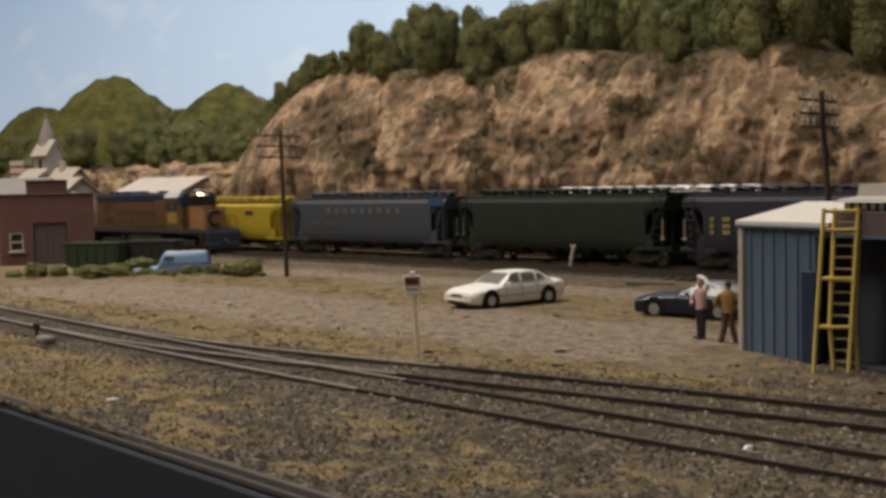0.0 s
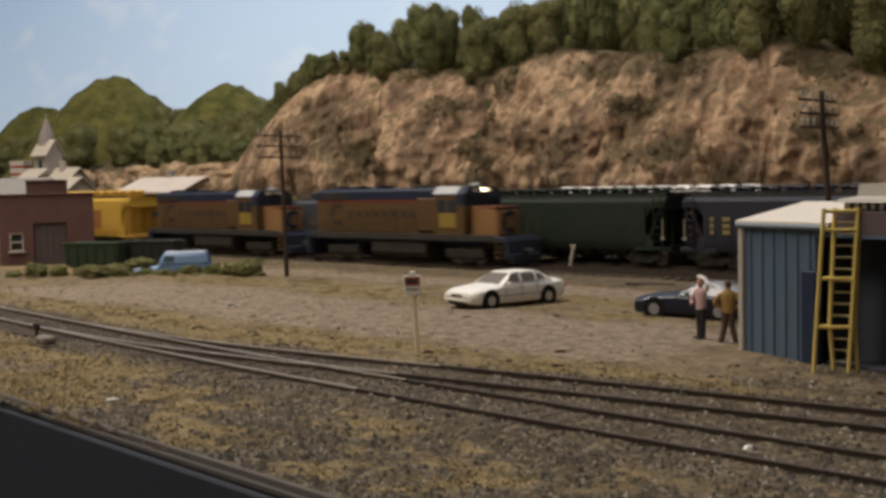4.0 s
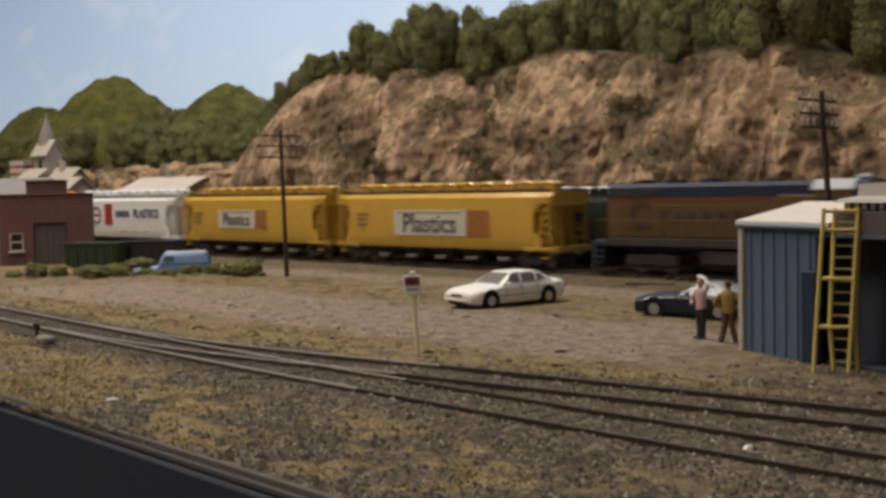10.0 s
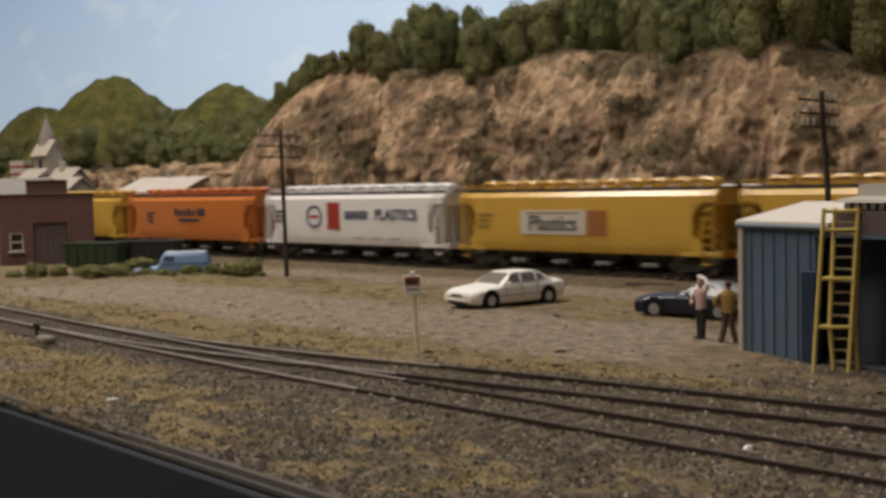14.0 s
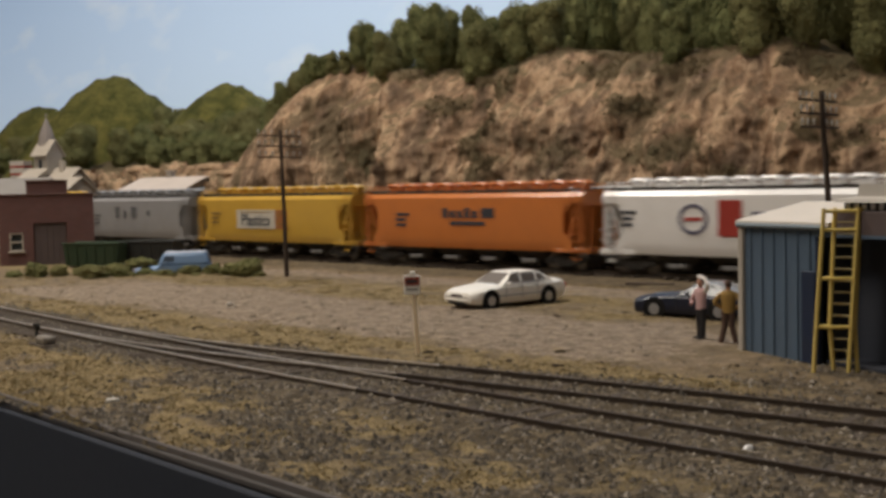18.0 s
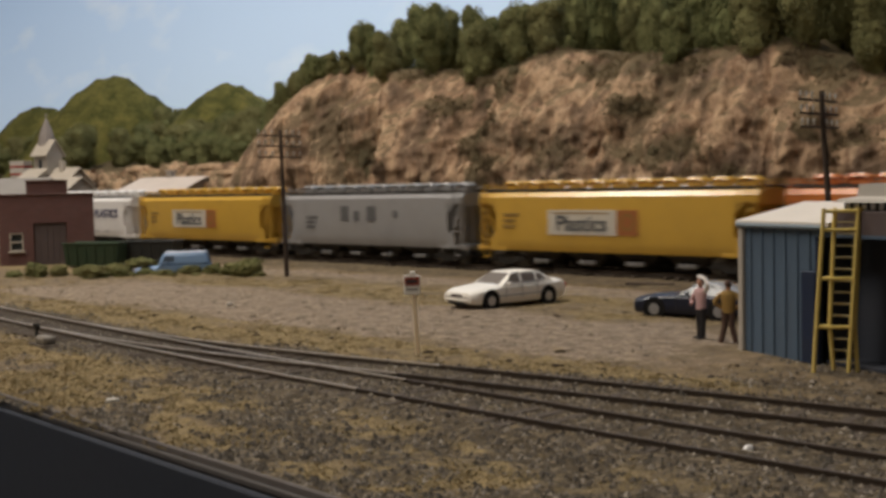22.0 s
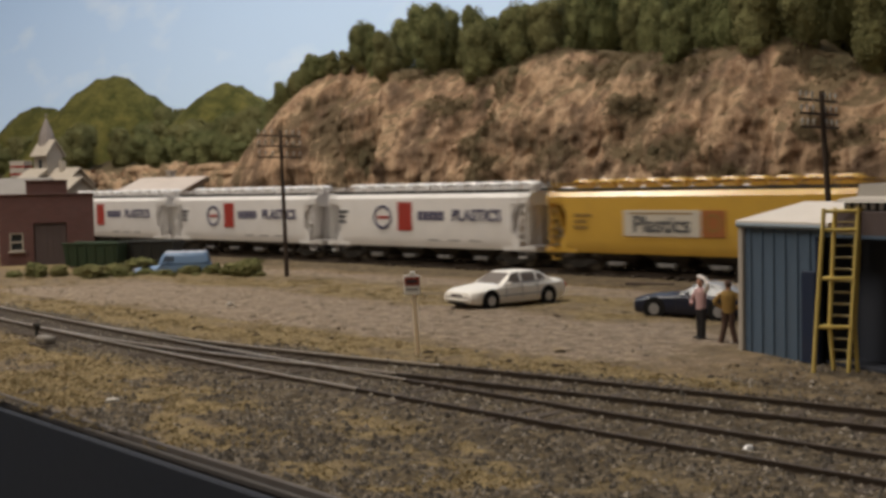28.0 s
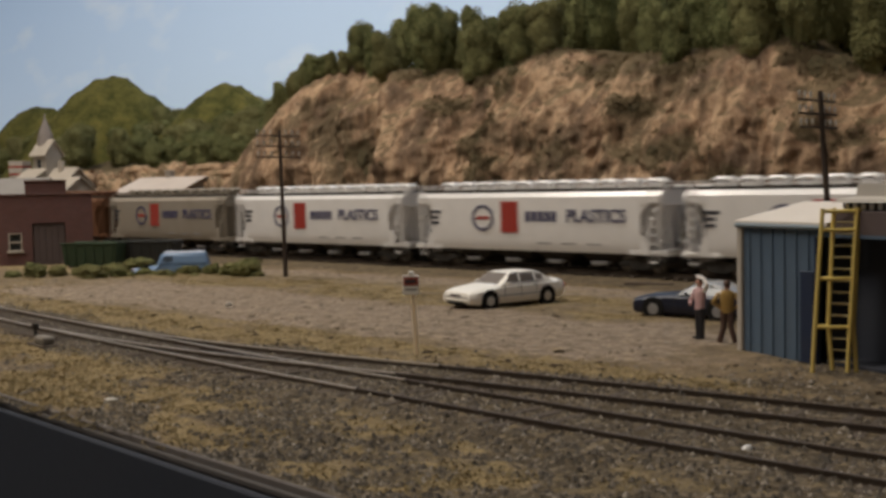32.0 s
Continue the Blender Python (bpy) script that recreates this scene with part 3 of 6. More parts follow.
def ties(parent, p, ang, a, b, z, step=0.56):
    t = Vector((math.cos(ang), math.sin(ang)))
    k = a
    while k < b:
        ob = new("tie", TIE_ME)
        ob.parent = parent
        ob.matrix_basis = at(p[0] + t.x * k + rnd.uniform(-0.06, 0.06), p[1] + t.y * k, z + rnd.uniform(-0.02, 0.02), math.degrees(ang) + rnd.uniform(-2, 2))
        k += step


def yard_ties(parent, centre, a, b, me, z):
    """Ties under a bent yard track, some askew and sunk in the dirt."""
    d = a
    while d < b:
        q = TP(d, centre(d))
        turn = math.degrees(math.atan(centre(d + 0.5) - centre(d - 0.5)))
        part("tie", me, None, parent, m=at(q.x, q.y, z + rnd.uniform(-0.035, 0.015), TRACK_ANGLE + turn + rnd.uniform(-2.5, 2.5)))
        d += 0.56 * rnd.uniform(0.94, 1.06)


def yard_rail(parent, centre, a, b, side, z, name="rail", label="", worn=False):
    n = int((b - a) / 1.2)
    pts = []
    for k in range(n + 1):
        d = a + (b - a) * k / n
        q = TP(d, centre(d) + side)
        pts.append((q.x, q.y))
    return part(name, rail_shape(pts, z, worn), [RAIL, RAILTOP], parent, label)


GA = 0.7535
siding = thing("siding_track", at(0, 0, 0), "weathered yard track with rusty rails sunk in dirt", "track", "front tracks", "structure")
spur = thing("diverging_track", at(0, 0, 0), "rusty diverging yard track beyond a turnout", "track", "front tracks", "structure")
for side in (-GA, GA):
    yard_rail(siding, yard_line, -34, 25.2, side, 0.075, "rail", "rail with a bright head", True)
    yard_rail(siding, yard_line, 25.23, 52, side, 0.075)
    yard_rail(spur, spur_line, 7.2 if side < 0 else 6.9, 24.4, side, 0.079, "rail", "rail with a bright head", True)
    yard_rail(spur, spur_line, 24.43, 52, side, 0.079)
yard_ties(siding, yard_line, -12, 6, TIE_ME, 0.05)
yard_ties(siding, lambda d: (yard_line(d) + spur_line(d)) / 2, 6, 19.5, LONG_TIE, 0.045)
yard_ties(siding, yard_line, 19.5, 42, TIE_ME, 0.052)
yard_ties(spur, spur_line, 19.8, 42, TIE_ME, 0.052)
yard_rail(spur, yard_line, 16.2, 20.6, GA - 0.17, 0.076, "guard_rail", "short bright guard rail")
yard_rail(spur, spur_line, 16.2, 20.6, -GA + 0.17, 0.076, "guard_rail", "short bright guard rail")
SWQ = TP(10.6, yard_line(10.6) - 1.95)
stand = thing("switch_machine", at(SWQ.x, SWQ.y, -0.02, TRACK_ANGLE - 3), "small weathered grey switch machine beside the turnout", "switch machine")
part("base_plate", Shape().box((0.1, 0, 0.06), (1.3, 0.55, 0.12), 0.03), TIE, stand)
part("housing", Shape().box((0.25, 0, 0.24), (0.7, 0.42, 0.26), 0.06), paint("switch_grey", (0.24, 0.21, 0.175), 0.6), stand)
part("throw_lever", Shape().rod((-0.42, 0, 0.1), (-0.42, 0.0, 0.62), 0.06).box((-0.42, 0, 0.62), (0.16, 0.2, 0.2), 0.03), BLACK, stand)
part("throw_rod", Shape().rod((-0.4, 0, 0.14), (-0.4, 1.6, 0.14), 0.035), RAIL, stand)

main = thing("main_track", at(0, 0, 0), "main line track with dark ballast", "track", "main tracks", "structure")
rear = thing("passing_track", at(0, 0, 0), "passing track with dark ballast", "track", "main tracks", "structure")
third = thing("back_track", at(0, 0, 0), "back track at the foot of the rock face", "track", "main tracks", "structure")
RAIL_Z = 0.42
for tr, o in ((main, 1.6), (rear, 6.0), (third, 10.4)):
    p0 = TP(0, o)
    for s in (-1, 1):
        part("rail", rail_shape(line((p0.x, p0.y), radians(TRACK_ANGLE), -296 if o < 9 else -44, 216, s * GA, 8), RAIL_Z - 0.17), [RAIL, RAILTOP], tr)
    if o < 9:
        ties(tr, (p0.x, p0.y), radians(TRACK_ANGLE), -48, 24, RAIL_Z - 0.25, 0.6)

# ---- the trains ----
WHEEL_R = 0.42
WHEELS = []          # (wheelset, local pose) of the moving train


def text_mesh(body, size, depth=0.012, mat_=None, bold=0.0):
    cu = bpy.data.curves.new("lettering", "FONT")
    cu.body, cu.size, cu.extrude, cu.align_x, cu.align_y, cu.offset = body, size * K, depth * K, "CENTER", "CENTER", bold * K
    ob = bpy.data.objects.new("lettering", cu)
    me = bpy.data.meshes.new_from_object(ob)
    bpy.data.objects.remove(ob)
    me.materials.clear()
    me.materials.append(mat_)
    return me


def wheel_mesh():
    s = Shape()
    for y in (-0.7535, 0.7535):
        s.rod((0, y - 0.07, 0), (0, y + 0.07, 0), WHEEL_R, 20)
        f = 1 if y > 0 else -1
        s.rod((0, y - f * 0.07, 0), (0, y - f * 0.1, 0), WHEEL_R + 0.03, 20)
        s.rod((0, y + f * 0.07, 0), (0, y + f * 0.09, 0), WHEEL_R * 0.5, 12)
    s.rod((0, -1.0, 0), (0, 1.0, 0), 0.075, 8)
    # a cast mark on the face shows the turning
    s.slot = 1
    s.box((0, -0.845, WHEEL_R * 0.72), (0.12, 0.03, 0.14), 0.01)
    return s.mesh("wheelset", [STEEL, BLACK], True)


WHEEL_ME = wheel_mesh()


def side_frame_mesh():
    s = Shape()
    top = [(-1.25, 0.42), (-1.05, 0.6), (-0.5, 0.68), (0, 0.72), (0.5, 0.68), (1.05, 0.6), (1.25, 0.42), (1.1, 0.3), (0.6, 0.3), (0.35, 0.14), (-0.35, 0.14), (-0.6, 0.3), (-1.1, 0.3)]
    s.plate(top, "y", -0.09, 0.09)
    for x in (-0.86, 0.86):
        s.box((x, -0.03, WHEEL_R), (0.34, 0.24, 0.3), 0.05)
        s.rod((x, -0.16, WHEEL_R), (x, -0.22, WHEEL_R), 0.11, 10)
    for x in (-0.16, 0, 0.16):
        s.rod((x, -0.06, 0.16), (x, -0.06, 0.46), 0.07, 8)
    return s.mesh("side_frame", BLACK)


FRAME_ME = side_frame_mesh()


def truck(car, x, turning):
    tk = part("truck", Shape().box((0, 0, 0.5), (0.35, 2.0, 0.24), 0.04).rod((0, 0, 0.6), (0, 0, 0.78), 0.3, 12), BLACK, car, m=at(x, 0, 0))
    for y, r in ((-1.02, 0), (1.02, 180)):
        part("side_frame", FRAME_ME, None, tk, m=at(0, y, 0, r))
    for w in (-0.86, 0.86):
        ob = part("wheelset", WHEEL_ME, None, tk, m=at(w, 0, WHEEL_R))
        if turning:
            WHEELS.append((ob, w, WHEEL_R))
    return tk


def ladder(parent, x, y, z0, z1, w, mt, rungs, axis="x", r=0.017):
    s = Shape()
    dx, dy = (w / 2, 0) if axis == "x" else (0, w / 2)
    for k in (-1, 1):
        s.rod((x + k * dx, y + k * dy, z0), (x + k * dx, y + k * dy, z1), r * 1.3, 6)
    for k in range(rungs):
        z = z0 + (z1 - z0) * (k + 0.5) / rungs
        s.rod((x - dx, y - dy, z), (x + dx, y + dy, z), r, 6)
    return part("ladder", s, mt, parent)


def flow_section(zmin=None):
    half = [(1.44, 0.92), (1.52, 1.1), (1.56, 1.5), (1.59, 2.0), (1.60, 2.5), (1.60, 3.1)]
    half += [(1.60, 3.71), (1.40, 3.94), (0.8, 4.0), (0, 4.06)]
    if zmin is not None:
        half = [(1.59, zmin)] + [p for p in half if p[1] > zmin + 0.05]
    return half + [(-y, z) for y, z in reversed(half[:-1])]


def hopper_car(name, m, length, mt, label, group, moving=True, hatches=11, hatch_mt=None, gate_mt=None, bays=4):
    """A smooth-sided centre-flow covered hopper; x runs forward, z from the rail head."""
    car = thing(name, m, label, "hopper car", group)
    b = length / 2
    a = b - 1.5
    hatch_mt = hatch_mt or mt
    # body
    s = Shape().loft([[(x, y, z) for y, z in flow_section()] for x in (-a, -a * 0.5, 0, a * 0.5, a)])
    part("body_shell", s, mt, car, smooth=True)
    for e in (-1, 1):
        hood = Shape().loft([[(e * x, y, z) for y, z in flow_section(3.36)] for x in (a - 0.002, a + 0.9, b - 0.3)])
        part("end_hood", hood, mt, car, smooth=True)
        sheet = Shape().loft([[(e * (b - 0.75), y, 3.45), (e * (b - 0.62), y, 3.45), (e * (a + 0.02), y, 1.05), (e * (a - 0.1), y, 1.05)] for y in (-1.42, 1.42)])
        part("slope_sheet", sheet, mt, car)
        for y in (-1.52, 1.52):
            gus = Shape()
            gus.plate([(e * (a - 0.01), 0.93), (e * (a + 0.4), 0.93), (e * (a + 0.45), 1.4), (e * (a + 0.24), 1.75), (e * (a - 0.01), 1.85)], "y", y - 0.03, y + 0.03)
            part("end_gusset", gus, mt, car)
            gus = Shape()
            gus.plate([(e * (a - 0.01), 3.44), (e * (a + 0.9), 3.44), (e * (a + 0.3), 3.25), (e * (a - 0.01), 2.8)], "y", y - 0.03, y + 0.03)
            part("end_gusset", gus, mt, car)
        frame_ = Shape()
        for y in (-1.45, 1.45):
            frame_.box((e * (b - 0.5), y, 2.2), (0.12, 0.1, 2.5), 0.02)
            frame_.box((e * (b - 1.2), y, 1.0), (2.0, 0.16, 0.22), 0.03)
        frame_.box((e * (b - 0.12), 0, 0.98), (0.16, 2.9, 0.26), 0.03)
        for z in (1.55, 2.0, 2.45, 2.9):
            frame_.box((e * (b - 0.5), 0.75, z), (0.06, 1.4, 0.07), 0.01)
        frame_.box((e * (b - 0.34), 0, 3.3), (0.1, 2.9, 0.14), 0.02)
        for y in (-0.45, 0.45):
            frame_.rod((e * (b - 0.5), y, 1.0), (e * (b - 0.62), y, 3.5), 0.045, 6)
        frame_.box((e * (b - 0.3), 0, 1.14), (0.5, 2.7, 0.05), 0.01)
        part("end_frame", frame_, mt, car)
        for y in (-1.62, 1.62):
            ladder(car, e * (b - 0.72), y, 0.85, 4.05, 0.5, mt, 8, "x", 0.024)
        ladder(car, e * (b - 0.36), -1.1, 0.95, 4.25, 0.5, mt, 8, "y", 0.026)
        step = Shape().box((e * (b - 0.78), -1.5, 0.55), (0.4, 0.2, 0.05), 0.01)
        for k in (-0.2, 0.2):
            step.rod((e * (b - 0.78) + k, -1.5, 0.55), (e * (b - 0.78) + k, -1.5, 0.9), 0.025, 6)
        part("step", step, mt, car)
        grab = Shape()
        for z in (1.6, 2.1):
            grab.rod((e * (b - 0.5), -1.52, z), (e * (b - 0.14), -1.52, z), 0.022, 6)
        part("grab_iron", grab, mt, car)
    brake = Shape().rod((b - 0.38, 0.7, 2.6), (b - 0.3, 0.7, 2.6), 0.3, 16).rod((b - 0.52, 0.7, 2.6), (b - 0.38, 0.7, 2.6), 0.08, 8)
    part("brake_wheel", brake, BLACK, car)
    # roof
    for y in (-0.8, 0.8):
        walkway = Shape().box((0, y * 1.1, 4.22), (length - 0.7, 0.62, 0.05), 0.01)
        for k in range(9):
            walkway.rod((-b + 0.8 + k * (length - 1.6) / 8, y, 3.9), (-b + 0.8 + k * (length - 1.6) / 8, y, 4.34), 0.03, 6)
        part("roof_walk", walkway, hatch_mt, car)
        # Black strip stands in for the shadow in the gap below the walk.
        part("walk_gap_shade", Shape().box((0, y * 1.45, 4.05), (length - 1.0, 0.1, 0.15), 0.01), BLACK, car, "black strip for the shaded gap under the roof walk")
    for e in (-1, 1):
        part("roof_platform", Shape().box((e * (b - 0.5), 0, 4.36), (0.7, 2.2, 0.045), 0.01), hatch_mt, car)
    hl = 2 * (b - 0.85) / hatches
    hs = Shape().loft([[(x, -0.42, z), (x, -0.32, z + 0.12), (x, 0.32, z + 0.12), (x, 0.42, z)] for x, z in ((-hl * 0.37, 4.34), (-hl * 0.22, 4.45), (hl * 0.22, 4.45), (hl * 0.37, 4.34))])
    hs.box((0, 0, 4.18), (hl * 0.6, 0.5, 0.4), 0.03)
    hme = hs.mesh("hatch", hatch_mt, True)
    for k in range(hatches):
        part("hatch", hme, None, car, m=at(-b + 0.85 + hl * (k + 0.5), 0, 0))
    # underside
    part("centre_sill", Shape().box((0, 0, 0.82), (length - 0.6, 0.4, 0.3), 0.03), BLACK, car)
    bay = (2 * a - 2.6) / bays
    fun = Shape().loft([[(x0, -y0, z), (x1, -y0, z), (x1, y0, z), (x0, y0, z)] for x0, x1, y0, z in ((-bay * 0.46, bay * 0.46, 1.28, 0.96), (-bay * 0.26, bay * 0.26, 0.75, 0.42), (-bay * 0.26, bay * 0.26, 0.75, 0.36))])
    fme = fun.mesh("outlet_bay", BLACK)
    gate = Shape().box((0, -0.95, 0.40), (bay * 0.34, 0.5, 0.2), 0.04).rod((0, -1.18, 0.4), (0, -1.32, 0.4), 0.1, 10)
    gme = gate.mesh("outlet_gate", gate_mt or GREY)
    for k in range(bays):
        x = -a + 1.3 + bay * (k + 0.5)
        fb = part("outlet_bay", fme, None, car, m=at(x, 0, 0))
        part("outlet_gate", gme, None, fb)
    for e in (-1, 1):
        truck(car, e * (b - 1.85), moving)
        part("coupler", Shape().box((e * (b + 0.1), 0, 0.8), (0.7, 0.2, 0.22), 0.03).box((e * (b + 0.36), 0.05, 0.8), (0.22, 0.34, 0.3), 0.06), BLACK, car)
    return car


def side_plate(car, name, x0, x1, z0, z1, mt, y=-1.615, label=""):
    """A thin painted panel on the near side."""
    return part(name, Shape().box(((x0 + x1) / 2, y, (z0 + z1) / 2), (x1 - x0, 0.03, z1 - z0), 0.006), mt, car, label)


def data_bars(car, x, z, mt, n=2, w=1.1):
    for k in range(n):
        side_plate(car, "lettering_bar", x, x + w * (1.0 if k == 0 else 0.75), z - k * 0.3, z - k * 0.3 + 0.17, mt)


def deco_plastics(car, big=False):
    x0, x1, x2, z0 = (-3.3, 2.5, 4.2, 1.6) if big else (-3.55, 0.72, 2.0, 1.8)
    side_plate(car, "sign_panel", x0, x1, z0, 3.04, PANEL, label="cream advertising panel")
    side_plate(car, "sign_panel", x1 + 0.06, x2, z0, 3.04, ORANGEP, label="orange-red square panel")
    size = 1.5 if big else 1.1
    part("lettering", text_mesh("Plastics", size, 0.012, SLATE, 0.02), None, car, "dark serif-like word on the panel", m=at((x0 + x1) / 2, -1.64, (z0 + 3.04) / 2 - 0.08, 0, 90))
    side_plate(car, "lettering_bar", x0 + 0.3, x1 - 0.4, 2.84, 2.93, FAINT, y=-1.618)
    data_bars(car, -6.6, 2.7, FAINT, 3)
    xm = (x1 + x2) / 2 + 0.03
    ring = Shape().loft([[(xm + r * 0.42 * math.cos(t), y, 2.45 + r * 0.42 * math.sin(t)) for r, y in ((0.75, -1.6), (0.75, -1.638), (1.0, -1.638), (1.0, -1.6))] for t in [2 * math.pi * k / 20 for k in range(21)]], caps=False)
    part("emblem_ring", ring, FAINT, car)


def deco_white(car):
    ring = Shape()
    rings = []
    for k in range(33):
        t = 2 * math.pi * k / 32
        rings.append([(-3.15 + r * 1.12 * math.cos(t), y, 2.62 + r * math.sin(t)) for r, y in ((0.56, -1.6), (0.56, -1.635), (0.7, -1.635), (0.7, -1.6))])
    ring.loft(rings, caps=False)
    part("emblem_ring", ring, BARB, car, "dark blue oval outline emblem")
    side_plate(car, "emblem_bar", -3.62, -2.68, 2.53, 2.71, REDM)
    side_plate(car, "stripe_panel", -1.85, -0.65, 1.85, 3.5, REDM, label="upright red panel")
    for k in range(5):
        side_plate(car, "lettering_bar", -0.15 + k * 0.43, 0.19 + k * 0.43, 2.45, 2.98, BARB)
    part("lettering", text_mesh("PLASTICS", 0.88, 0.012, BARB, 0.02), None, car, "dark blue capital letters", m=at(4.4, -1.64, 2.72, 0, 90))
    data_bars(car, -7.1, 2.85, BARS, 3, 0.8)
    for k in range(3):
        side_plate(car, "lettering_bar", 0.6 + k * 1.6, 1.5 + k * 1.6, 1.3, 1.38, GREY, y=-1.55)


def deco_grey(car):
    """Three big marks, a small one, and rows of fine bars."""
    for k, (w, h) in enumerate(((0.72, 0.9), (0.5, 0.6), (0.8, 0.9))):
        x = -2.2 + k * 1.2
        side_plate(car, "lettering_bar", x, x + w, 2.38, 2.38 + h, DIMGREY)
    side_plate(car, "lettering_bar", 2.5, 2.9, 2.6, 3.0, DIMGREY)
    data_bars(car, -5.6, 2.5, DIMGREY, 3)


def deco_orange(car):
    for k in range(5):
        side_plate(car, "lettering_bar", -1.6 + k * 0.56, -1.18 + k * 0.56, 2.6, 3.15 if k in (0, 3) else 3.0, BARS)
    side_plate(car, "lettering_bar", 1.35, 2.3, 2.6, 3.15, BARS)
    side_plate(car, "lettering_bar", -1.0, 1.6, 2.2, 2.42, BARS)
    data_bars(car, -5.4, 2.7, BARS, 3)


LPILOT = paint("worn_grey_blue_pilot", (0.045, 0.055, 0.08), 0.5, wear=0.5)


def locomotive(m, label, lit):
    """A four-axle road diesel, cab forward; x forward, front pilot at x = 8.7."""
    lo = thing("locomotive", m, label, "locomotive", "locomotives")
    F = 8.7
    part("frame", Shape().box((0, 0, 1.42), (16.9, 2.9, 0.3), 0.04).box((0, 0, 1.15), (14.5, 0.9, 0.4), 0.04), LBLUE, lo)
    part("side_sill", Shape().box((0, -1.47, 1.5), (15.4, 0.08, 0.36), 0.02).box((0, 1.47, 1.5), (15.4, 0.08, 0.36), 0.02), BLACK, lo)
    # long hood in its three colour bands
    def band(z0, z1, w, x0, x1, mt, nm, chamfer=0.0):
        poly = [(-w, z0), (w, z0), (w, z1 - chamfer), (w - chamfer, z1), (-w + chamfer, z1), (-w, z1 - chamfer)]
        return part(nm, Shape().loft([[(x, y, z) for y, z in poly] for x in (x0, x1)]), mt, lo)
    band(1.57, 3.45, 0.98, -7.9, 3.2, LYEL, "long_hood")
    band(3.45, 3.62, 0.985, -7.9, 3.2, LRED, "hood_stripe")
    band(3.62, 4.3, 0.98, -7.9, 3.2, LBLUE, "hood_top", 0.18)
    part("cab_side_panel", Shape().box((4.2, -1.51, 2.45), (1.3, 0.03, 0.8), 0.01), LEND, lo, "bright yellow cab side panel")
    doors = Shape().box((0, 0, 0), (0.62, 0.03, 1.5), 0.01).mesh("hood_door", LYEL)
    for k in range(11):
        part("hood_door", doors, None, lo, m=at(-7.2 + k * 0.72, -1.0, 2.5))
    for x in (-6.4, -4.6, -2.6):
        part("radiator_fan", Shape().rod((x, 0, 4.28), (x, 0, 4.44), 0.6, 18).rod((x, 0, 4.42), (x, 0, 4.47), 0.16, 10), LBLUE, lo)
    grille = Shape().box((-6.2, -0.99, 3.85), (2.6, 0.04, 0.42), 0.01)
    for k in range(12):
        grille.box((-7.35 + k * 0.21, -1.02, 3.85), (0.05, 0.03, 0.4))
    part("radiator_grille", grille, BLACK, lo)
    part("blower_duct", Shape().box((2.2, -1.03, 2.75), (1.7, 0.22, 1.9), 0.06), LYEL, lo)
    part("exhaust_stack", Shape().box((0.6, 0, 4.36), (0.8, 0.5, 0.18), 0.03), BLACK, lo)
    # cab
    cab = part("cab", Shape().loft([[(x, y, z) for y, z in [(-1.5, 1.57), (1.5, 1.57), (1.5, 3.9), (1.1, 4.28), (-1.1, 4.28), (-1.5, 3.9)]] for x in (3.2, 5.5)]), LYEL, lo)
    # Light grey carries the highlight on the cab roof.
    part("cab_roof", Shape().loft([[(x, y, z) for y, z in [(-1.54, 3.9), (-1.12, 4.29), (1.12, 4.29), (1.54, 3.9), (1.54, 3.96), (1.13, 4.36), (-1.13, 4.36), (-1.54, 3.96)]] for x in (3.1, 4.95)]), LGREY, lo, "cab roof with its highlight put into light grey paint")
    part("cab_front_top", Shape().loft([[(x, y, z) for y, z in [(-1.51, 3.3), (1.51, 3.3), (1.51, 3.92), (1.1, 4.31), (-1.1, 4.31), (-1.51, 3.92)]] for x in (4.95, 5.53)]), LBLUE, lo, "dark blue upper cab front")
    for x in (3.75, 4.6):
        part("cab_window", Shape().box((x, -1.51, 3.25), (0.62, 0.04, 0.7), 0.02), GLASS, lo)
    for y in (-1.0, -0.3, 0.3, 1.0):
        part("windshield", Shape().box((5.54, y, 3.62), (0.04, 0.5, 0.42), 0.02), GLASS, lo)
    part("number_board", Shape().box((5.56, -0.55, 4.12), (0.05, 0.5, 0.2), 0.02).box((5.56, 0.55, 4.12), (0.05, 0.5, 0.2), 0.02), PANEL, lo)
    hl = part("headlight", Shape().box((5.57, 0, 4.15), (0.12, 0.42, 0.24), 0.03), BLACK, lo)
    for y in (-0.11, 0.11):
        part("headlight_lens", Shape().rod((5.63, y, 4.15), (5.66, y, 4.15), 0.085, 12), LIT if lit else PANEL, hl, "glowing headlight lens" if lit else "")
    part("cab_door", Shape().box((5.56, -1.1, 2.5), (0.05, 0.6, 1.5), 0.02), LYEL, lo)
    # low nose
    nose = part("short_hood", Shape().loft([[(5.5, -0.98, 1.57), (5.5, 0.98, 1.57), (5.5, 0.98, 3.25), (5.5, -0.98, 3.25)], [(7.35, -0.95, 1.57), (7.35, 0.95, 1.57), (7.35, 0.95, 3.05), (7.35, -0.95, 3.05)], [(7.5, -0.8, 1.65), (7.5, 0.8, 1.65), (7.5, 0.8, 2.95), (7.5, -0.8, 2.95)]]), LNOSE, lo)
    part("nose_stripe", Shape().box((6.45, 0, 3.16), (2.0, 1.92, 0.1), 0.02), LRED, lo)
    em = Shape()
    rings = []
    for k in range(21):
        t = radians(45 + 270 * k / 20)
        rings.append([(x, r * math.cos(t) * 0.95, 2.35 + r * math.sin(t)) for r, x in ((0.36, 7.49), (0.36, 7.53), (0.64, 7.53), (0.64, 7.49))])
    em.loft(rings)
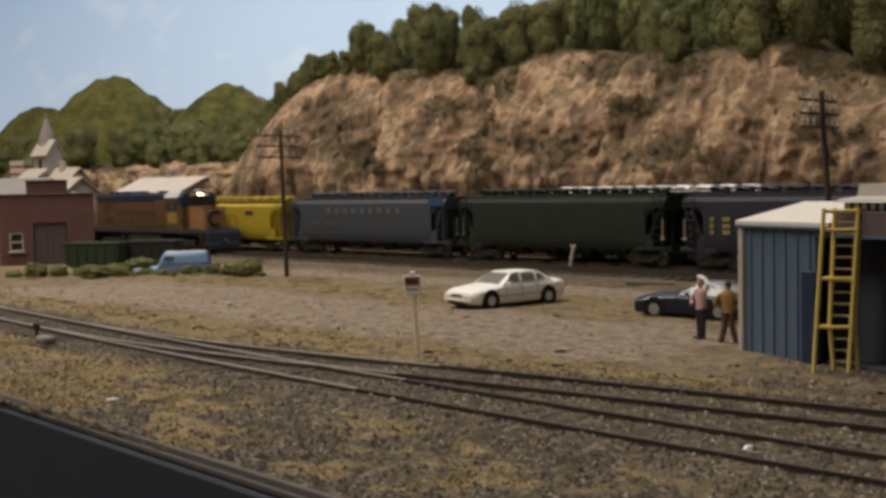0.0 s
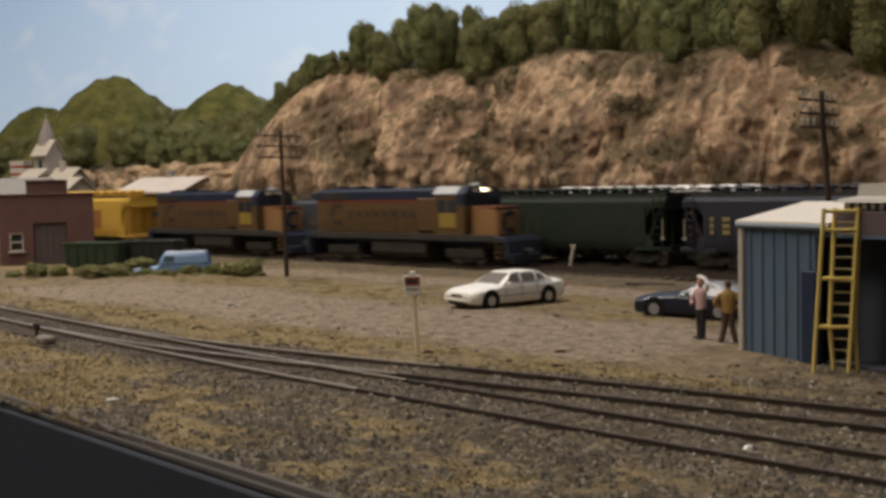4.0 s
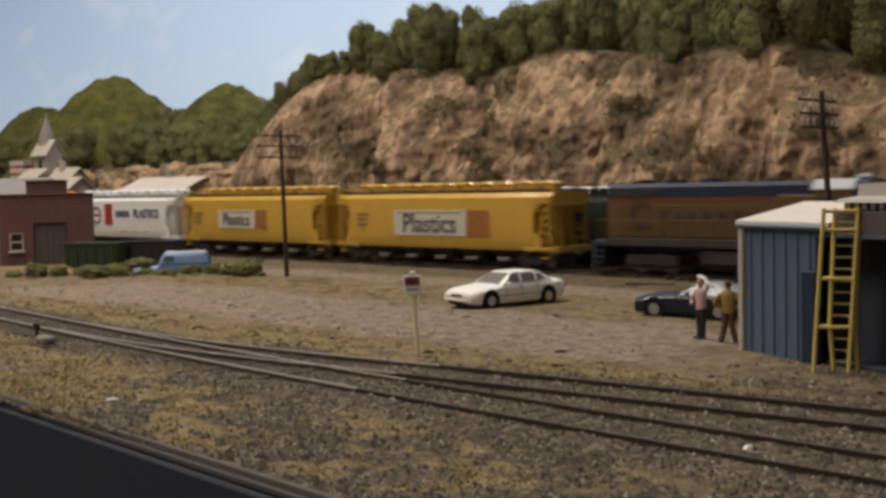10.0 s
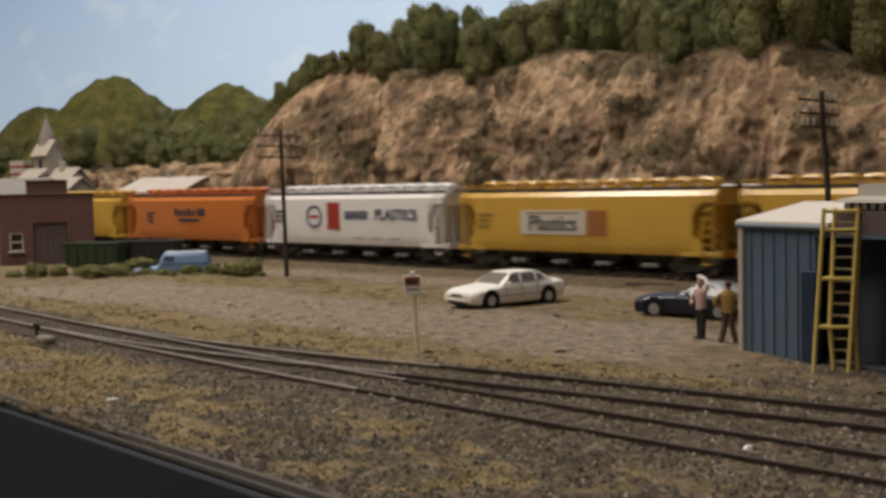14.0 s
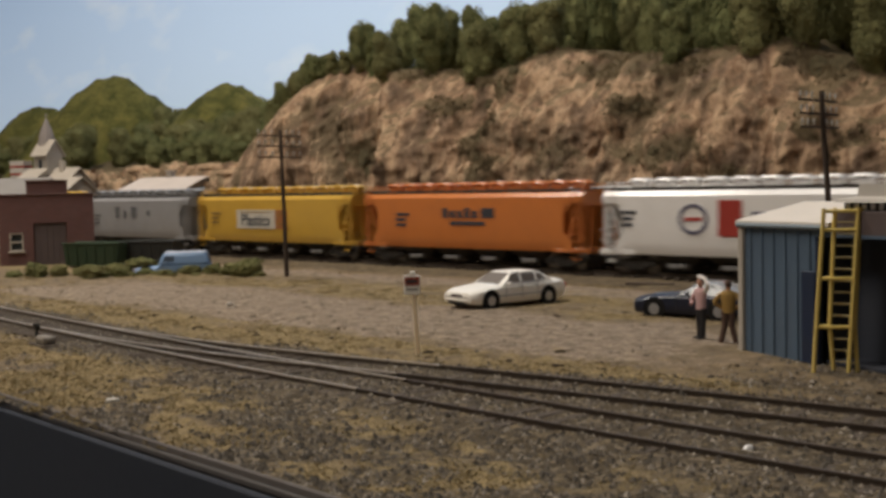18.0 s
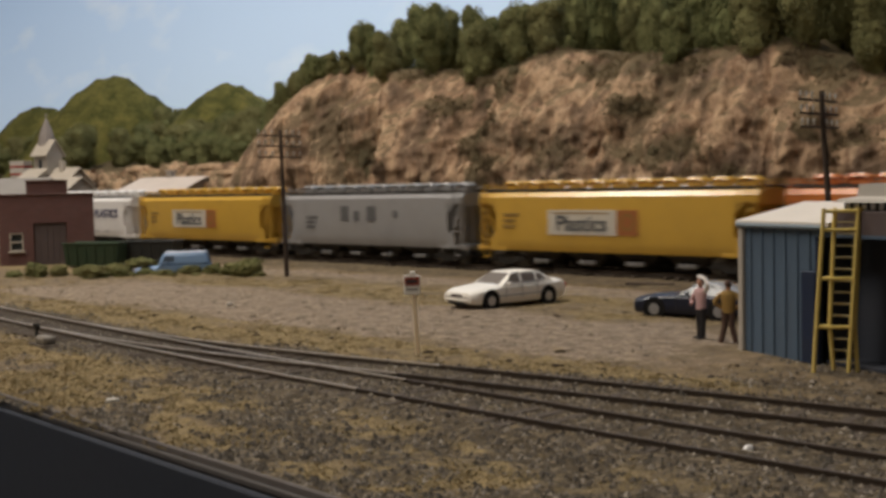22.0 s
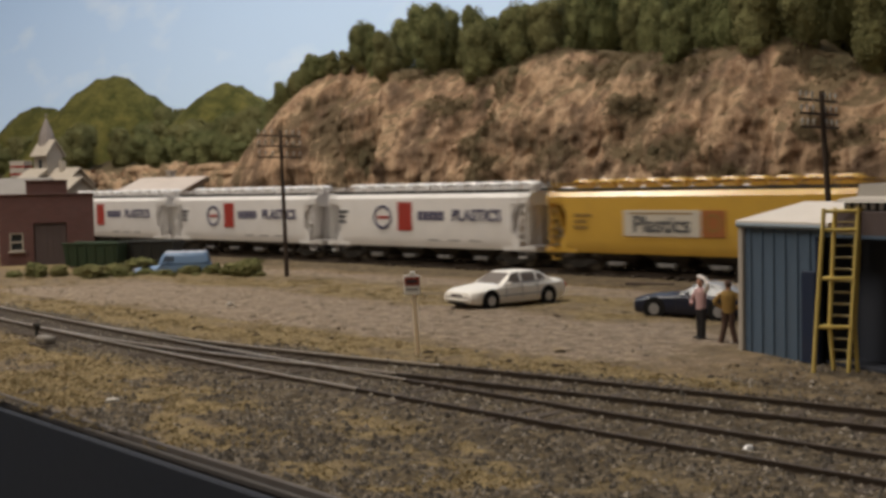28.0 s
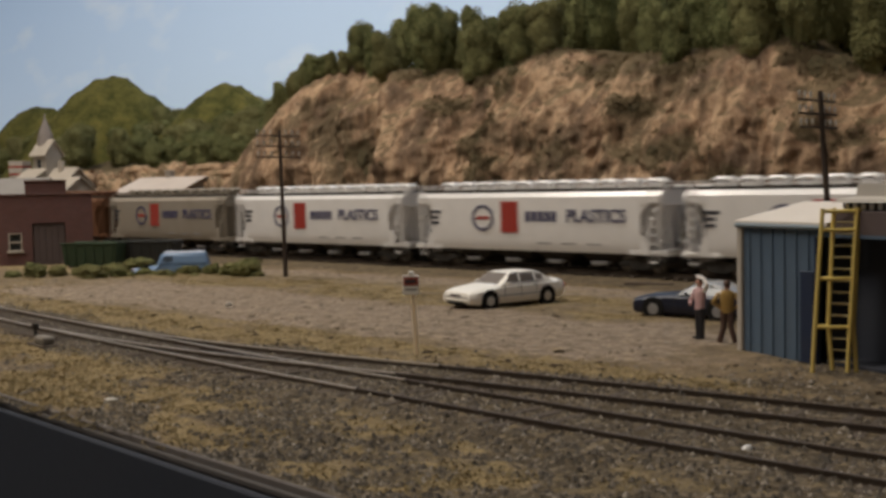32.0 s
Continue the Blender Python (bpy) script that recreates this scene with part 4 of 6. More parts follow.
    part("emblem", em, LBLUE, lo, "dark blue open-ring emblem on the nose")
    em = Shape()
    em.loft([[(-5.9 + r * math.cos(t), y, 2.8 + r * math.sin(t)) for r, y in ((0.4, -1.0), (0.4, -1.04), (0.68, -1.04), (0.68, -1.0))] for t in [radians(45 + 270 * k / 20) for k in range(21)]])
    part("emblem", em, FADED, lo, "faded dark open-ring emblem on the hood")
    for k in range(9):
        part("lettering_bar", Shape().box((-4.6 + k * 0.78, -1.03, 2.75), (0.46, 0.03, 0.55 if k in (0, 5) else 0.4), 0.006), FADED, lo)
    # pilots, steps, rails, tank
    for e in (-1, 1):
        part("pilot", Shape().box((e * 8.45, 0, 0.95), (0.22, 2.9, 1.0), 0.05).box((e * 8.6, 0, 0.42), (0.16, 2.6, 0.5), 0.05), LPILOT, lo)
        part("coupler", Shape().box((e * 8.85, 0, 0.82), (0.6, 0.24, 0.24), 0.04), BLACK, lo)
        for y in (-1.4, 1.4):
            st = Shape()
            for k in range(4):
                st.box((e * (8.1 - k * 0.05), y, 0.45 + k * 0.3), (0.5, 0.26, 0.05), 0.01)
            st.box((e * 7.8, y, 0.95), (0.06, 0.26, 1.1), 0.01)
            part("steps", st, LYEL if e > 0 else LBLUE, lo)
        rail = Shape()
        for y in (-1.25, -0.5, 0.5, 1.25):
            rail.rod((e * 8.35, y, 1.5), (e * 8.35, y, 2.6), 0.03, 6)
        rail.rod((e * 8.35, -1.25, 2.55), (e * 8.35, -0.5, 2.55), 0.025, 6).rod((e * 8.35, 0.5, 2.55), (e * 8.35, 1.25, 2.55), 0.025, 6)
        part("end_rail", rail, LYEL, lo)
        truck_ = truck(lo, e * 5.2, True)
        part("sideframe_cover", Shape().box((0, -1.16, 0.62), (2.9, 0.18, 0.5), 0.06), BLACK, truck_)
    for y in (-1.42, 1.42):
        hr = Shape().rod((-7.9, y, 2.55), (3.0, y, 2.55), 0.025, 6)
        for k in range(8):
            hr.rod((-7.9 + k * 1.557, y, 1.6), (-7.9 + k * 1.557, y, 2.55), 0.025, 6)
        part("handrail", hr, LYEL, lo)
    part("fuel_tank", Shape().loft([[(x, y, z) for y, z in [(-1.1, 0.3), (1.1, 0.3), (1.4, 0.6), (1.4, 1.15), (-1.4, 1.15), (-1.4, 0.6)]] for x in (-2.3, 2.3)]), BLACK, lo)
    part("horn", Shape().rod((4.2, 0.5, 4.45), (4.8, 0.5, 4.48), 0.05, 8, 0.1).box((4.2, 0.5, 4.4), (0.1, 0.1, 0.12)), LGREY, lo)
    return lo


def track_pose(d, o_centre=1.6, z=RAIL_Z):
    q = TP(d, o_centre)
    return at(q.x, q.y, z, TRACK_ANGLE)


def run(t):
    """How far the train has come along the track after t seconds."""
    u = (t - 16) / 16
    return 6.90027 * t - 1.37671 * u ** 2 - 0.93228 * u ** 3 - 1.03864 * u ** 4


TRAIN = []
for d, lit in ((-30.8, True), (-50.0, False)):
    TRAIN.append((locomotive(track_pose(d + run(0)), "weathered yellow and dark blue diesel locomotive" + (" with a lit headlight" if lit else ""), lit), d))
ENDS = [-60.4, -78.6, -95.9, -113.75, -131.4, -149.35, -166.9, -184.75, -202.3, -220.0, -237.9, -254.9, -272.4]
KINDS = [(YELLOW, deco_plastics), (YELLOW, deco_plastics), (WHITE, deco_white), (ORANGE, deco_orange), (YELLOW, deco_plastics), (GREY, deco_grey), (YELLOW, deco_plastics),
         (WHITE, deco_white), (WHITE, deco_white), (WHITE, deco_white), (DIRTY, deco_white), (BROWN, None)]
LABELS = {"yellow_car_paint": "yellow covered hopper car with a cream lettered panel", "white_car_paint": "white covered hopper car with a red upright panel", "orange_car_paint": "orange covered hopper car with dark lettering bars",
          "grey_car_paint": "light grey covered hopper car with dark letters", "weathered_white_paint": "dirty weathered white covered hopper car", "brown_car_paint": "brown covered hopper car at the train's end"}
for k, (mt, deco) in enumerate(KINDS):
    c, ln = (ENDS[k] + ENDS[k + 1]) / 2, ENDS[k] - ENDS[k + 1] - 0.65
    car = hopper_car("covered_hopper", track_pose(c + run(0)), ln, mt, LABELS[mt.name], "hoppers of the moving train", bays=5 if k == 0 else 4, gate_mt=GREY)
    if deco is deco_plastics and k == 0:
        deco(car, True)
    elif deco:
        deco(car)
    TRAIN.append((car, c))

# the standing cars on the passing track and one on the back track
G2 = "standing hopper cars"
FADEDY = paint("dull_yellow_marks", (0.28, 0.22, 0.09), 0.7, wear=0.5)
STANDY = paint("faded_yellow_paint", (0.42, 0.30, 0.03), 0.5, wear=0.3)
hy = hopper_car("covered_hopper", track_pose(-28.4, 6.0), 15.9, STANDY, "faded yellow covered hopper standing on the passing track", G2, moving=False)
hy.scale = (1, 1, 0.85)
side_plate(hy, "emblem_bar", 3.4, 4.4, 3.0, 3.35, BARS)
CREAMBAR = paint("dull_cream_grab_paint", (0.34, 0.29, 0.2), 0.6, wear=0.3)
FADEDL = paint("faded_lettering", (0.115, 0.115, 0.118), 0.7, wear=0.3)
ENDBLUE = paint("bright_blue_end_panel", (0.03, 0.075, 0.17), 0.6, wear=0.2)


def standing_hopper(d, length, mt, label, hatches):
    c = hopper_car("covered_hopper", track_pose(d, 6.0), length, mt, label, G2, moving=False, hatches=hatches, gate_mt=BLACK)
    c.scale = (1, 1, 0.9)
    return c


def grab_posts(car, xs, mt, label):
    """Upright grab irons with pale feet at the car's end."""
    for x in xs:
        part("grab_iron", Shape().rod((x, -1.68, 1.7), (x, -1.68, 2.75), 0.045, 6).box((x, -1.68, 1.62), (0.2, 0.1, 0.18), 0.03), mt, car, label)


slate = standing_hopper(-11.9, 16.0, SLATE, "slate grey covered hopper with faded lettering", 10)
for k in range(9):
    side_plate(slate, "lettering_bar", -3.6 + k * 0.86, -3.2 + k * 0.86, 2.95, 3.4, FADEDL)
    if k in (0, 1, 3, 4):
        side_plate(slate, "lettering_bar", -5.2 + k * 0.5, -4.95 + k * 0.5, 2.1, 2.3, FADEDL)
side_plate(slate, "end_panel", 6.35, 7.5, 3.5, 4.05, ENDBLUE, y=-1.66, label="bright blue panel at the car's end")
green = standing_hopper(4.35, 15.3, DGREEN, "dark green covered hopper with pale grab irons", 10)
grab_posts(green, (-7.4, -6.85), FADEDL, "dull upright grab iron")
grab_posts(green, (7.3,), CREAMBAR, "cream upright grab iron")
navy_car = standing_hopper(20.3, 15.6, NAVY, "navy blue covered hopper with yellow marks", 10)
grab_posts(navy_car, (-7.35,), CREAMBAR, "cream upright grab iron")
for x, w in ((-5.9, 0.22), (-5.2, 0.42)):
    for k in range(3):
        side_plate(navy_car, "lettering_bar", x, x + w, 1.9 + k * 0.36, 2.14 + k * 0.36, FADEDY, y=-1.63)
bk_car = hopper_car("covered_hopper", track_pose(7.0, 10.4), 15.6, BROWN, "brown covered hopper with cream hatches on the back track", G2, moving=False, hatches=10, hatch_mt=WHITE)
bk_car.scale = (1, 1, 0.91)

# ---- trees and shrubs ----


def foliage(name, lo, hi, warm):
    mt, nt, b = nodes_of(name)
    geo = nt.nodes.new("ShaderNodeNewGeometry")
    info = nt.nodes.new("ShaderNodeObjectInfo")
    vec = coords(nt, 1.0)
    n = noise_node(nt, vec, 5.0, 4)
    c = mixc(nt, geo.outputs["Random Per Island"], lo, hi)
    c = mixc(nt, ramp(nt, info.outputs["Random"], [(0.0, (0, 0, 0)), (1.0, (0.5, 0.5, 0.5))]), c, warm)
    c = mixc(nt, ramp(nt, n, [(0.4, (0.3, 0.3, 0.3)), (0.6, (0, 0, 0))]), c, tuple(x * 0.6 for x in lo))
    nt.links.new(c, b.inputs["Base Color"])
    b.inputs["Roughness"].default_value = 0.95
    b.inputs["Specular IOR Level"].default_value = 0.1
    return mt


LEAF = foliage("olive_foam_foliage", (0.085, 0.1, 0.042), (0.22, 0.222, 0.092), (0.25, 0.212, 0.098))
LEAFB = foliage("weed_foliage", (0.085, 0.095, 0.038), (0.25, 0.24, 0.1), (0.27, 0.24, 0.11))
BARK = paint("dark_bark", (0.07, 0.05, 0.035), 0.95, wear=0.4, scale=3)


def crown_mesh(name, seed, h, w, n_leaf, mt, leaf=0.16):
    """Clumps of small leaves over several uneven lobes."""
    r = random.Random(seed)
    s = Shape()
    lobes = [((0, 0, h * 0.5), w * 0.40, h * 0.44)]
    for k in range(9):
        a, zz = r.uniform(0, 2 * math.pi), r.uniform(0.16, 0.86)
        rad = w * 0.27 * (1 - 0.5 * abs(zz - 0.45))
        lobes.append(((rad * math.cos(a), rad * math.sin(a), h * zz), w * r.uniform(0.17, 0.27), h * r.uniform(0.12, 0.2)))
    for c, rw, rh in lobes:
        vs, fs = [], []
        seg, rg = 9, 6
        for i in range(rg + 1):
            t = math.pi * i / rg
            for k in range(seg):
                a = 2 * math.pi * k / seg
                j = 0.86 + 0.2 * noise.noise(Vector((math.cos(a) * 2 + seed, math.sin(a) * 2, t * 1.7 + c[2])))
                vs.append((c[0] + rw * j * math.sin(t) * math.cos(a), c[1] + rw * j * math.sin(t) * math.sin(a), c[2] + rh * j * math.cos(t)))
        for i in range(rg):
            for k in range(seg):
                fs.append((i * seg + k, (i + 1) * seg + k, (i + 1) * seg + (k + 1) % seg, i * seg + (k + 1) % seg))
        s.add(vs, fs)
    for k in range(n_leaf):
        c, rw, rh = lobes[0] if r.random() < 0.3 else r.choice(lobes[1:])
        u = Vector((r.gauss(0, 1), r.gauss(0, 1), r.gauss(0.15, 1))).normalized()
        q = Vector(c) + Vector((u.x * rw, u.y * rw, u.z * rh)) * r.uniform(0.88, 1.1)
        if q.z < 0.02:
            continue
        sz = leaf * r.uniform(0.6, 1.4)
        tilt = (u + 0.45 * Vector((r.uniform(-1, 1), r.uniform(-1, 1), r.uniform(-1, 1)))).normalized()
        a = tilt.cross(Vector((r.uniform(-1, 1), r.uniform(-1, 1), r.uniform(-1, 1)))).normalized()
        b = tilt.cross(a).normalized()
        tip = tilt * sz * 0.5
        s.add([q + a * sz, q - a * sz * 0.6 + b * sz * 0.8, q - a * sz * 0.6 - b * sz * 0.8, q + tip], [(0, 1, 3), (1, 2, 3), (2, 0, 3)])
    me = bpy.data.meshes.new(name)
    me.from_pydata([(a * K, b * K, c * K) for a, b, c in s.v], [], s.f)
    me.materials.append(mt)
    me.update()
    return me


def trunk_mesh(h, seed):
    r = random.Random(seed)
    s = Shape().rod((0, 0, -0.25), (0.05, 0, h * 0.35), 0.17, 8, 0.11).rod((0.05, 0, h * 0.35), (0, 0.05, h * 0.75), 0.11, 7, 0.05)
    for k in range(4):
        a = k * 1.6 + r.random()
        s.rod((0.04, 0, h * (0.25 + 0.1 * k)), (0.7 * math.cos(a), 0.7 * math.sin(a), h * (0.4 + 0.1 * k)), 0.05, 5, 0.02)
    return s.mesh("trunk", BARK)


TREES = []
for k, (h, w) in enumerate(((5.2, 3.3), (5.0, 2.9), (4.6, 3.7), (5.6, 3.2), (4.2, 3.0), (4.9, 2.6))):
    TREES.append((trunk_mesh(h, k), crown_mesh("crown", 11 + k, h, w, 2600, LEAF, 0.105)))


def tree(q, scale, k, group, label, tall=1.0):
    t = thing("tree", at(q.x, q.y, q.z, rnd.uniform(0, 360)), label, "tree", group)
    t.scale = (scale, scale, scale * rnd.uniform(0.92, 1.1) * tall)
    part("trunk", TREES[k][0], None, t)
    part("crown", TREES[k][1], None, t)
    return t


def plateau(d, s):
    return hill_point(d, 1 + s)


TL = ["rounded olive-green model tree on the cliff top", "dense dark green bushy tree above the rock face", "slightly yellowed rounded tree on the ridge"]
d = -46.5
while d < -30:
    q = hill_point(d, 0.985)
    q.z -= 0.5
    tree(q, rnd.uniform(0.62, 0.8) if d < -39 else rnd.uniform(0.45, 0.6), rnd.randrange(6), "trees above the rock face", "small dark green tree on the edge of the slope")
    d += 1.25
d = -47.0
while d < 32:
    for row, s in enumerate((0.04, 0.18, 0.32, 0.52)):
        dd = d + rnd.uniform(-0.8, 0.8) + 1.4 * (row % 2)
        ss = s + rnd.uniform(-0.03, 0.03) + (0.1 * max(0, math.sin((dd + 1) * 0.35)) if row == 0 else 0)
        if (row == 0 and rnd.random() < 0.25) or (row == 3 and rnd.random() < 0.15):
            continue
        q = plateau(dd, max(0.01, ss)) if row else hill_point(dd, rnd.uniform(0.95, 1.05))
        q.z -= rnd.uniform(0.6, 1.5) if row == 0 else rnd.uniform(0.3, 1.0)
        k = rnd.randrange(6)
        tree(q, curve(dd, [(-40, 0.5), (-35, 0.68), (-30, 0.9), (-26, 1.0), (-13, 1.0), (10, 1.0)]) * (rnd.uniform(0.82, 1.12) if dd < -6 else rnd.uniform(0.76, 1.2)), k, "trees above the rock face", TL[k % 3], curve(dd, [(-34, 0.95), (-27, 1.12), (-20, 1.2), (-12, 1.32), (10, 1.25)]))
    d += 2.75
for k in range(135):
    dd, s = rnd.uniform(-128, -41) if k % 4 else rnd.uniform(-62, -43), rnd.random() ** 0.8
    q = plateau(dd, 0.06 + s * 0.8)
    q.z -= 0.2
    tree(q, rnd.uniform(1.0, 1.45), rnd.randrange(6), "trees on the low slope", "small rounded green tree on the lower slope", 0.78)


for k in range(10):
    q = plateau(rnd.uniform(-46, -39), rnd.uniform(0.03, 0.35))
    q.z -= 0.9
    tree(q, rnd.uniform(0.55, 0.75), rnd.randrange(6), "trees on the low slope", "small green tree behind the edge of the slope", 0.9)
for k in range(38):
    q = plateau(rnd.uniform(-70, -42.5), rnd.uniform(0.0, 0.14))
    q.z -= 0.25
    tree(q, rnd.uniform(0.7, 1.05), rnd.randrange(6), "trees on the low slope", "rounded green tree above the low rock ledge", 0.78)


def outcrop_mesh(seed):
    """A blocky weathered ledge of rock with an uneven skin."""
    s, n = Shape().ball((0, 0, 0), 1.0, 16, 10), seed * 3.7
    vs = []
    for p in s.v:
        q = Vector(p)
        k = 1 + 0.45 * noise.noise(q * 1.3 + Vector((n, 0, 0))) + 0.22 * noise.noise(q * 3.1 + Vector((0, n, 0)))
        q = Vector((q.x * 1.9 * k, q.y * 0.9 * k, max(-0.9, min(0.62, q.z * 1.1)) * k))
        vs.append(tuple(q))
    s.v = vs
    return s.mesh("outcrop", ROCK, False)


OUTCROPS = [outcrop_mesh(k) for k in range(4)]
for d, v, sc in ((-46.5, 0.72, 1.0), (-48.6, 0.62, 1.3), (-50.4, 0.8, 1.1), (-52.6, 0.7, 1.4), (-55.0, 0.85, 1.2), (-57.2, 0.72, 1.5), (-59.5, 0.86, 1.2), (-62.0, 0.7, 1.5), (-65.0, 0.84, 1.4), (-68.4, 0.72, 1.6), (-47.8, 0.9, 0.8), (-53.6, 0.95, 0.9), (-61, 0.96, 1.0), (-72.0, 0.8, 1.5), (-45.4, 0.6, 1.2), (-49.4, 0.97, 1.5), (-51.6, 0.9, 1.7), (-56.2, 0.97, 1.6), (-58.4, 0.97, 1.4), (-63.6, 0.97, 1.8), (-66.6, 0.95, 1.6), (-70.2, 0.96, 1.8), (-75.0, 0.9, 1.8), (-78.5, 0.8, 1.7), (-82.0, 0.95, 1.8)):
    q = hill_point(d, v)
    rk = part("rock_outcrop", OUTCROPS[rnd.randrange(4)], None, m=at(q.x, q.y, q.z + 0.1, TRACK_ANGLE + rnd.uniform(-25, 25)))
    rk.scale = (sc, sc, sc * rnd.uniform(0.8, 1.2))
    tagged(rk, "pale tan rock ledge jutting from the low slope", "rock", "ledges on the low slope")
SHRUBLEAF = foliage("dark_scrub_foliage", (0.075, 0.064, 0.036), (0.15, 0.125, 0.07), (0.16, 0.12, 0.075))
SHRUBS = [crown_mesh("foliage", 40 + k, 1.5, 2.0, 1500, SHRUBLEAF, 0.12) for k in range(3)]
WEEDS = [crown_mesh("foliage", 60 + k, 0.9, 1.5, 800, LEAFB, 0.075) for k in range(4)]
# scrub clinging to the rock: run along the face, height share, width, height
for d, v, sc, hg in ((-24.2, 0.43, 0.62, 1.15), (-23.6, 0.38, 0.4, 0.6), (-11.8, 0.52, 0.8, 1.5), (-11.1, 0.44, 0.7, 1.1), (-12.6, 0.45, 0.55, 0.8), (-10.6, 0.9, 0.6, 0.8), (-11.6, 0.83, 0.5, 0.7), (-12.4, 0.76, 0.5, 0.6), (1.2, 0.67, 0.6, 0.6), (12.7, 0.9, 1.0, 1.1), (13.9, 0.93, 0.9, 1.0),
                     (5.4, 0.42, 0.6, 0.6), (4.0, 0.46, 0.5, 0.5), (-43.6, 0.42, 0.6, 0.6), (-40.9, 0.28, 0.5, 0.5)):
    q = hill_point(d, v)
    sh = part("shrub", SHRUBS[rnd.randrange(3)], None, m=at(q.x, q.y, q.z - 0.6 * hg, TRACK_ANGLE + rnd.uniform(-15, 15), -18))
    sh.scale = (sc * rnd.uniform(0.9, 1.2), 0.45 * sc, hg)
    tagged(sh, "dull olive-brown scrub clinging to the rock face", "shrub", "shrubs on the rock")
s = Shape()
k = 0
while k < 3000:
    d, v = rnd.uniform(-44, 26), rnd.random()
    if rnd.random() > scrub_cover(d, v) ** 1.5:
        continue
    k += 1
    q = hill_point(d, v)
    for j in range(rnd.randrange(3, 8)):
        c = q + Vector((rnd.gauss(0, 0.13), rnd.gauss(0, 0.08) - 0.03, rnd.gauss(0, 0.1)))
        w, a = rnd.uniform(0.04, 0.11), rnd.uniform(0, 6.3)
        s.add([c + Vector((w * math.cos(a), w * math.sin(a), -0.05)), c + Vector((w * math.cos(a + 2.1), w * math.sin(a + 2.1), -0.05)), c + Vector((w * math.cos(a + 4.2), w * math.sin(a + 4.2), -0.05)), c + Vector((0, -0.04, w * 1.3))], [(0, 1, 3), (1, 2, 3), (2, 0, 3)])
DRYSCRUB = foliage("dry_hillside_scrub", (0.13, 0.1, 0.058), (0.25, 0.192, 0.108), (0.2, 0.15, 0.09))
me = bpy.data.meshes.new("hillside_scrub")
me.from_pydata([(a * K, b * K, c * K) for a, b, c in s.v], [], s.f)
me.materials.append(DRYSCRUB)
tagged(part("hillside_scrub", me, None), "dry olive-brown scrub in patches on the rock", "scrub", kind="stuff")
for x, y, sc in ((-24.9, 65.6, 1.0), (-23.6, 65.4, 1.25), (-22.4, 65.7, 1.0), (-21.4, 66.5, 0.8), (-20.0, 63.8, 1.0), (-19.4, 64.2, 0.75), (-18.5, 69.0, 1.15), (-16.0, 64.8, 0.6), (-17.6, 66.0, 0.55), (-16.8, 65.4, 0.5), (-14.6, 65.5, 0.8), (-13.2, 65.0, 0.75), (-12.0, 64.2, 0.85), (-10.9, 62.9, 1.15),
                 (-10.3, 62.6, 0.9), (-15.3, 66.3, 0.6), (-17.3, 65.6, 0.55), (-13.9, 66.4, 0.6), (-26.6, 66.4, 0.6), (-18.6, 64.6, 0.7), (-17.9, 64.9, 0.6), (-15.5, 64.6, 0.55), (-14.1, 64.4, 0.5), (-19.0, 65.6, 0.9), (-12.6, 65.4, 0.5), (-11.5, 63.4, 0.8), (-20.6, 65.2, 0.7)):
    sh = part("weed_bush", WEEDS[rnd.randrange(4)], None, m=at(x, y, -0.15, rnd.uniform(0, 360)))
    sc *= rnd.uniform(0.7, 1.05)
    sh.scale = (sc * rnd.uniform(0.9, 1.3), sc, sc * rnd.uniform(0.8, 1.2))
    tagged(sh, "low green weeds growing on the dirt lot", "bush", "weeds by the old car")

# ---- buildings ----
BRICK, nt, bs = nodes_of("red_brick_wall")
v = coords(nt, 1.0)
rot = nt.nodes.new("ShaderNodeMapping")
rot.inputs["Rotation"].default_value = (radians(90), 0, 0)
nt.links.new(v, rot.inputs[0])
bk = nt.nodes.new("ShaderNodeTexBrick")
bk.inputs["Scale"].default_value = 1.0
bk.inputs["Brick Width"].default_value, bk.inputs["Row Height"].default_value, bk.inputs["Mortar Size"].default_value = 0.42, 0.14, 0.016
bk.inputs["Color1"].default_value, bk.inputs["Color2"].default_value, bk.inputs["Mortar"].default_value = (0.15, 0.062, 0.055, 1), (0.115, 0.05, 0.045, 1), (0.15, 0.1, 0.09, 1)
nt.links.new(rot.outputs[0], bk.inputs["Vector"])
st = noise_node(nt, v, 0.7, 6)
nt.links.new(mixc(nt, ramp(nt, st, [(0.45, (0, 0, 0)), (0.7, (0.5, 0.5, 0.5))]), bk.outputs[0], (0.11, 0.05, 0.04)), bs.inputs["Base Color"])
bs.inputs["Roughness"].default_value = 0.9
CREAM = paint("cream_trim", (0.47, 0.42, 0.36), 0.6, wear=0.25)
DOORG = paint("brown_door", (0.11, 0.083, 0.08), 0.7, wear=0.3)
TARROOF = paint("grey_roofing", (0.25, 0.23, 0.21), 0.85, wear=0.3, scale=0.6)
LIGHTROOF = paint("pale_roofing", (0.58, 0.5, 0.44), 0.8, wear=0.25, scale=0.6)
WHITEW = paint("off_white_siding", (0.33, 0.29, 0.25), 0.8, wear=0.3, scale=0.7)
CHW = paint("grey_church_siding", (0.36, 0.315, 0.265), 0.8, wear=0.3, scale=0.7)
CHR = paint("dull_church_roof", (0.46, 0.4, 0.33), 0.8, wear=0.3, scale=0.7)
STEEPLE = paint("slate_spire", (0.25, 0.215, 0.195), 0.8, wear=0.3)

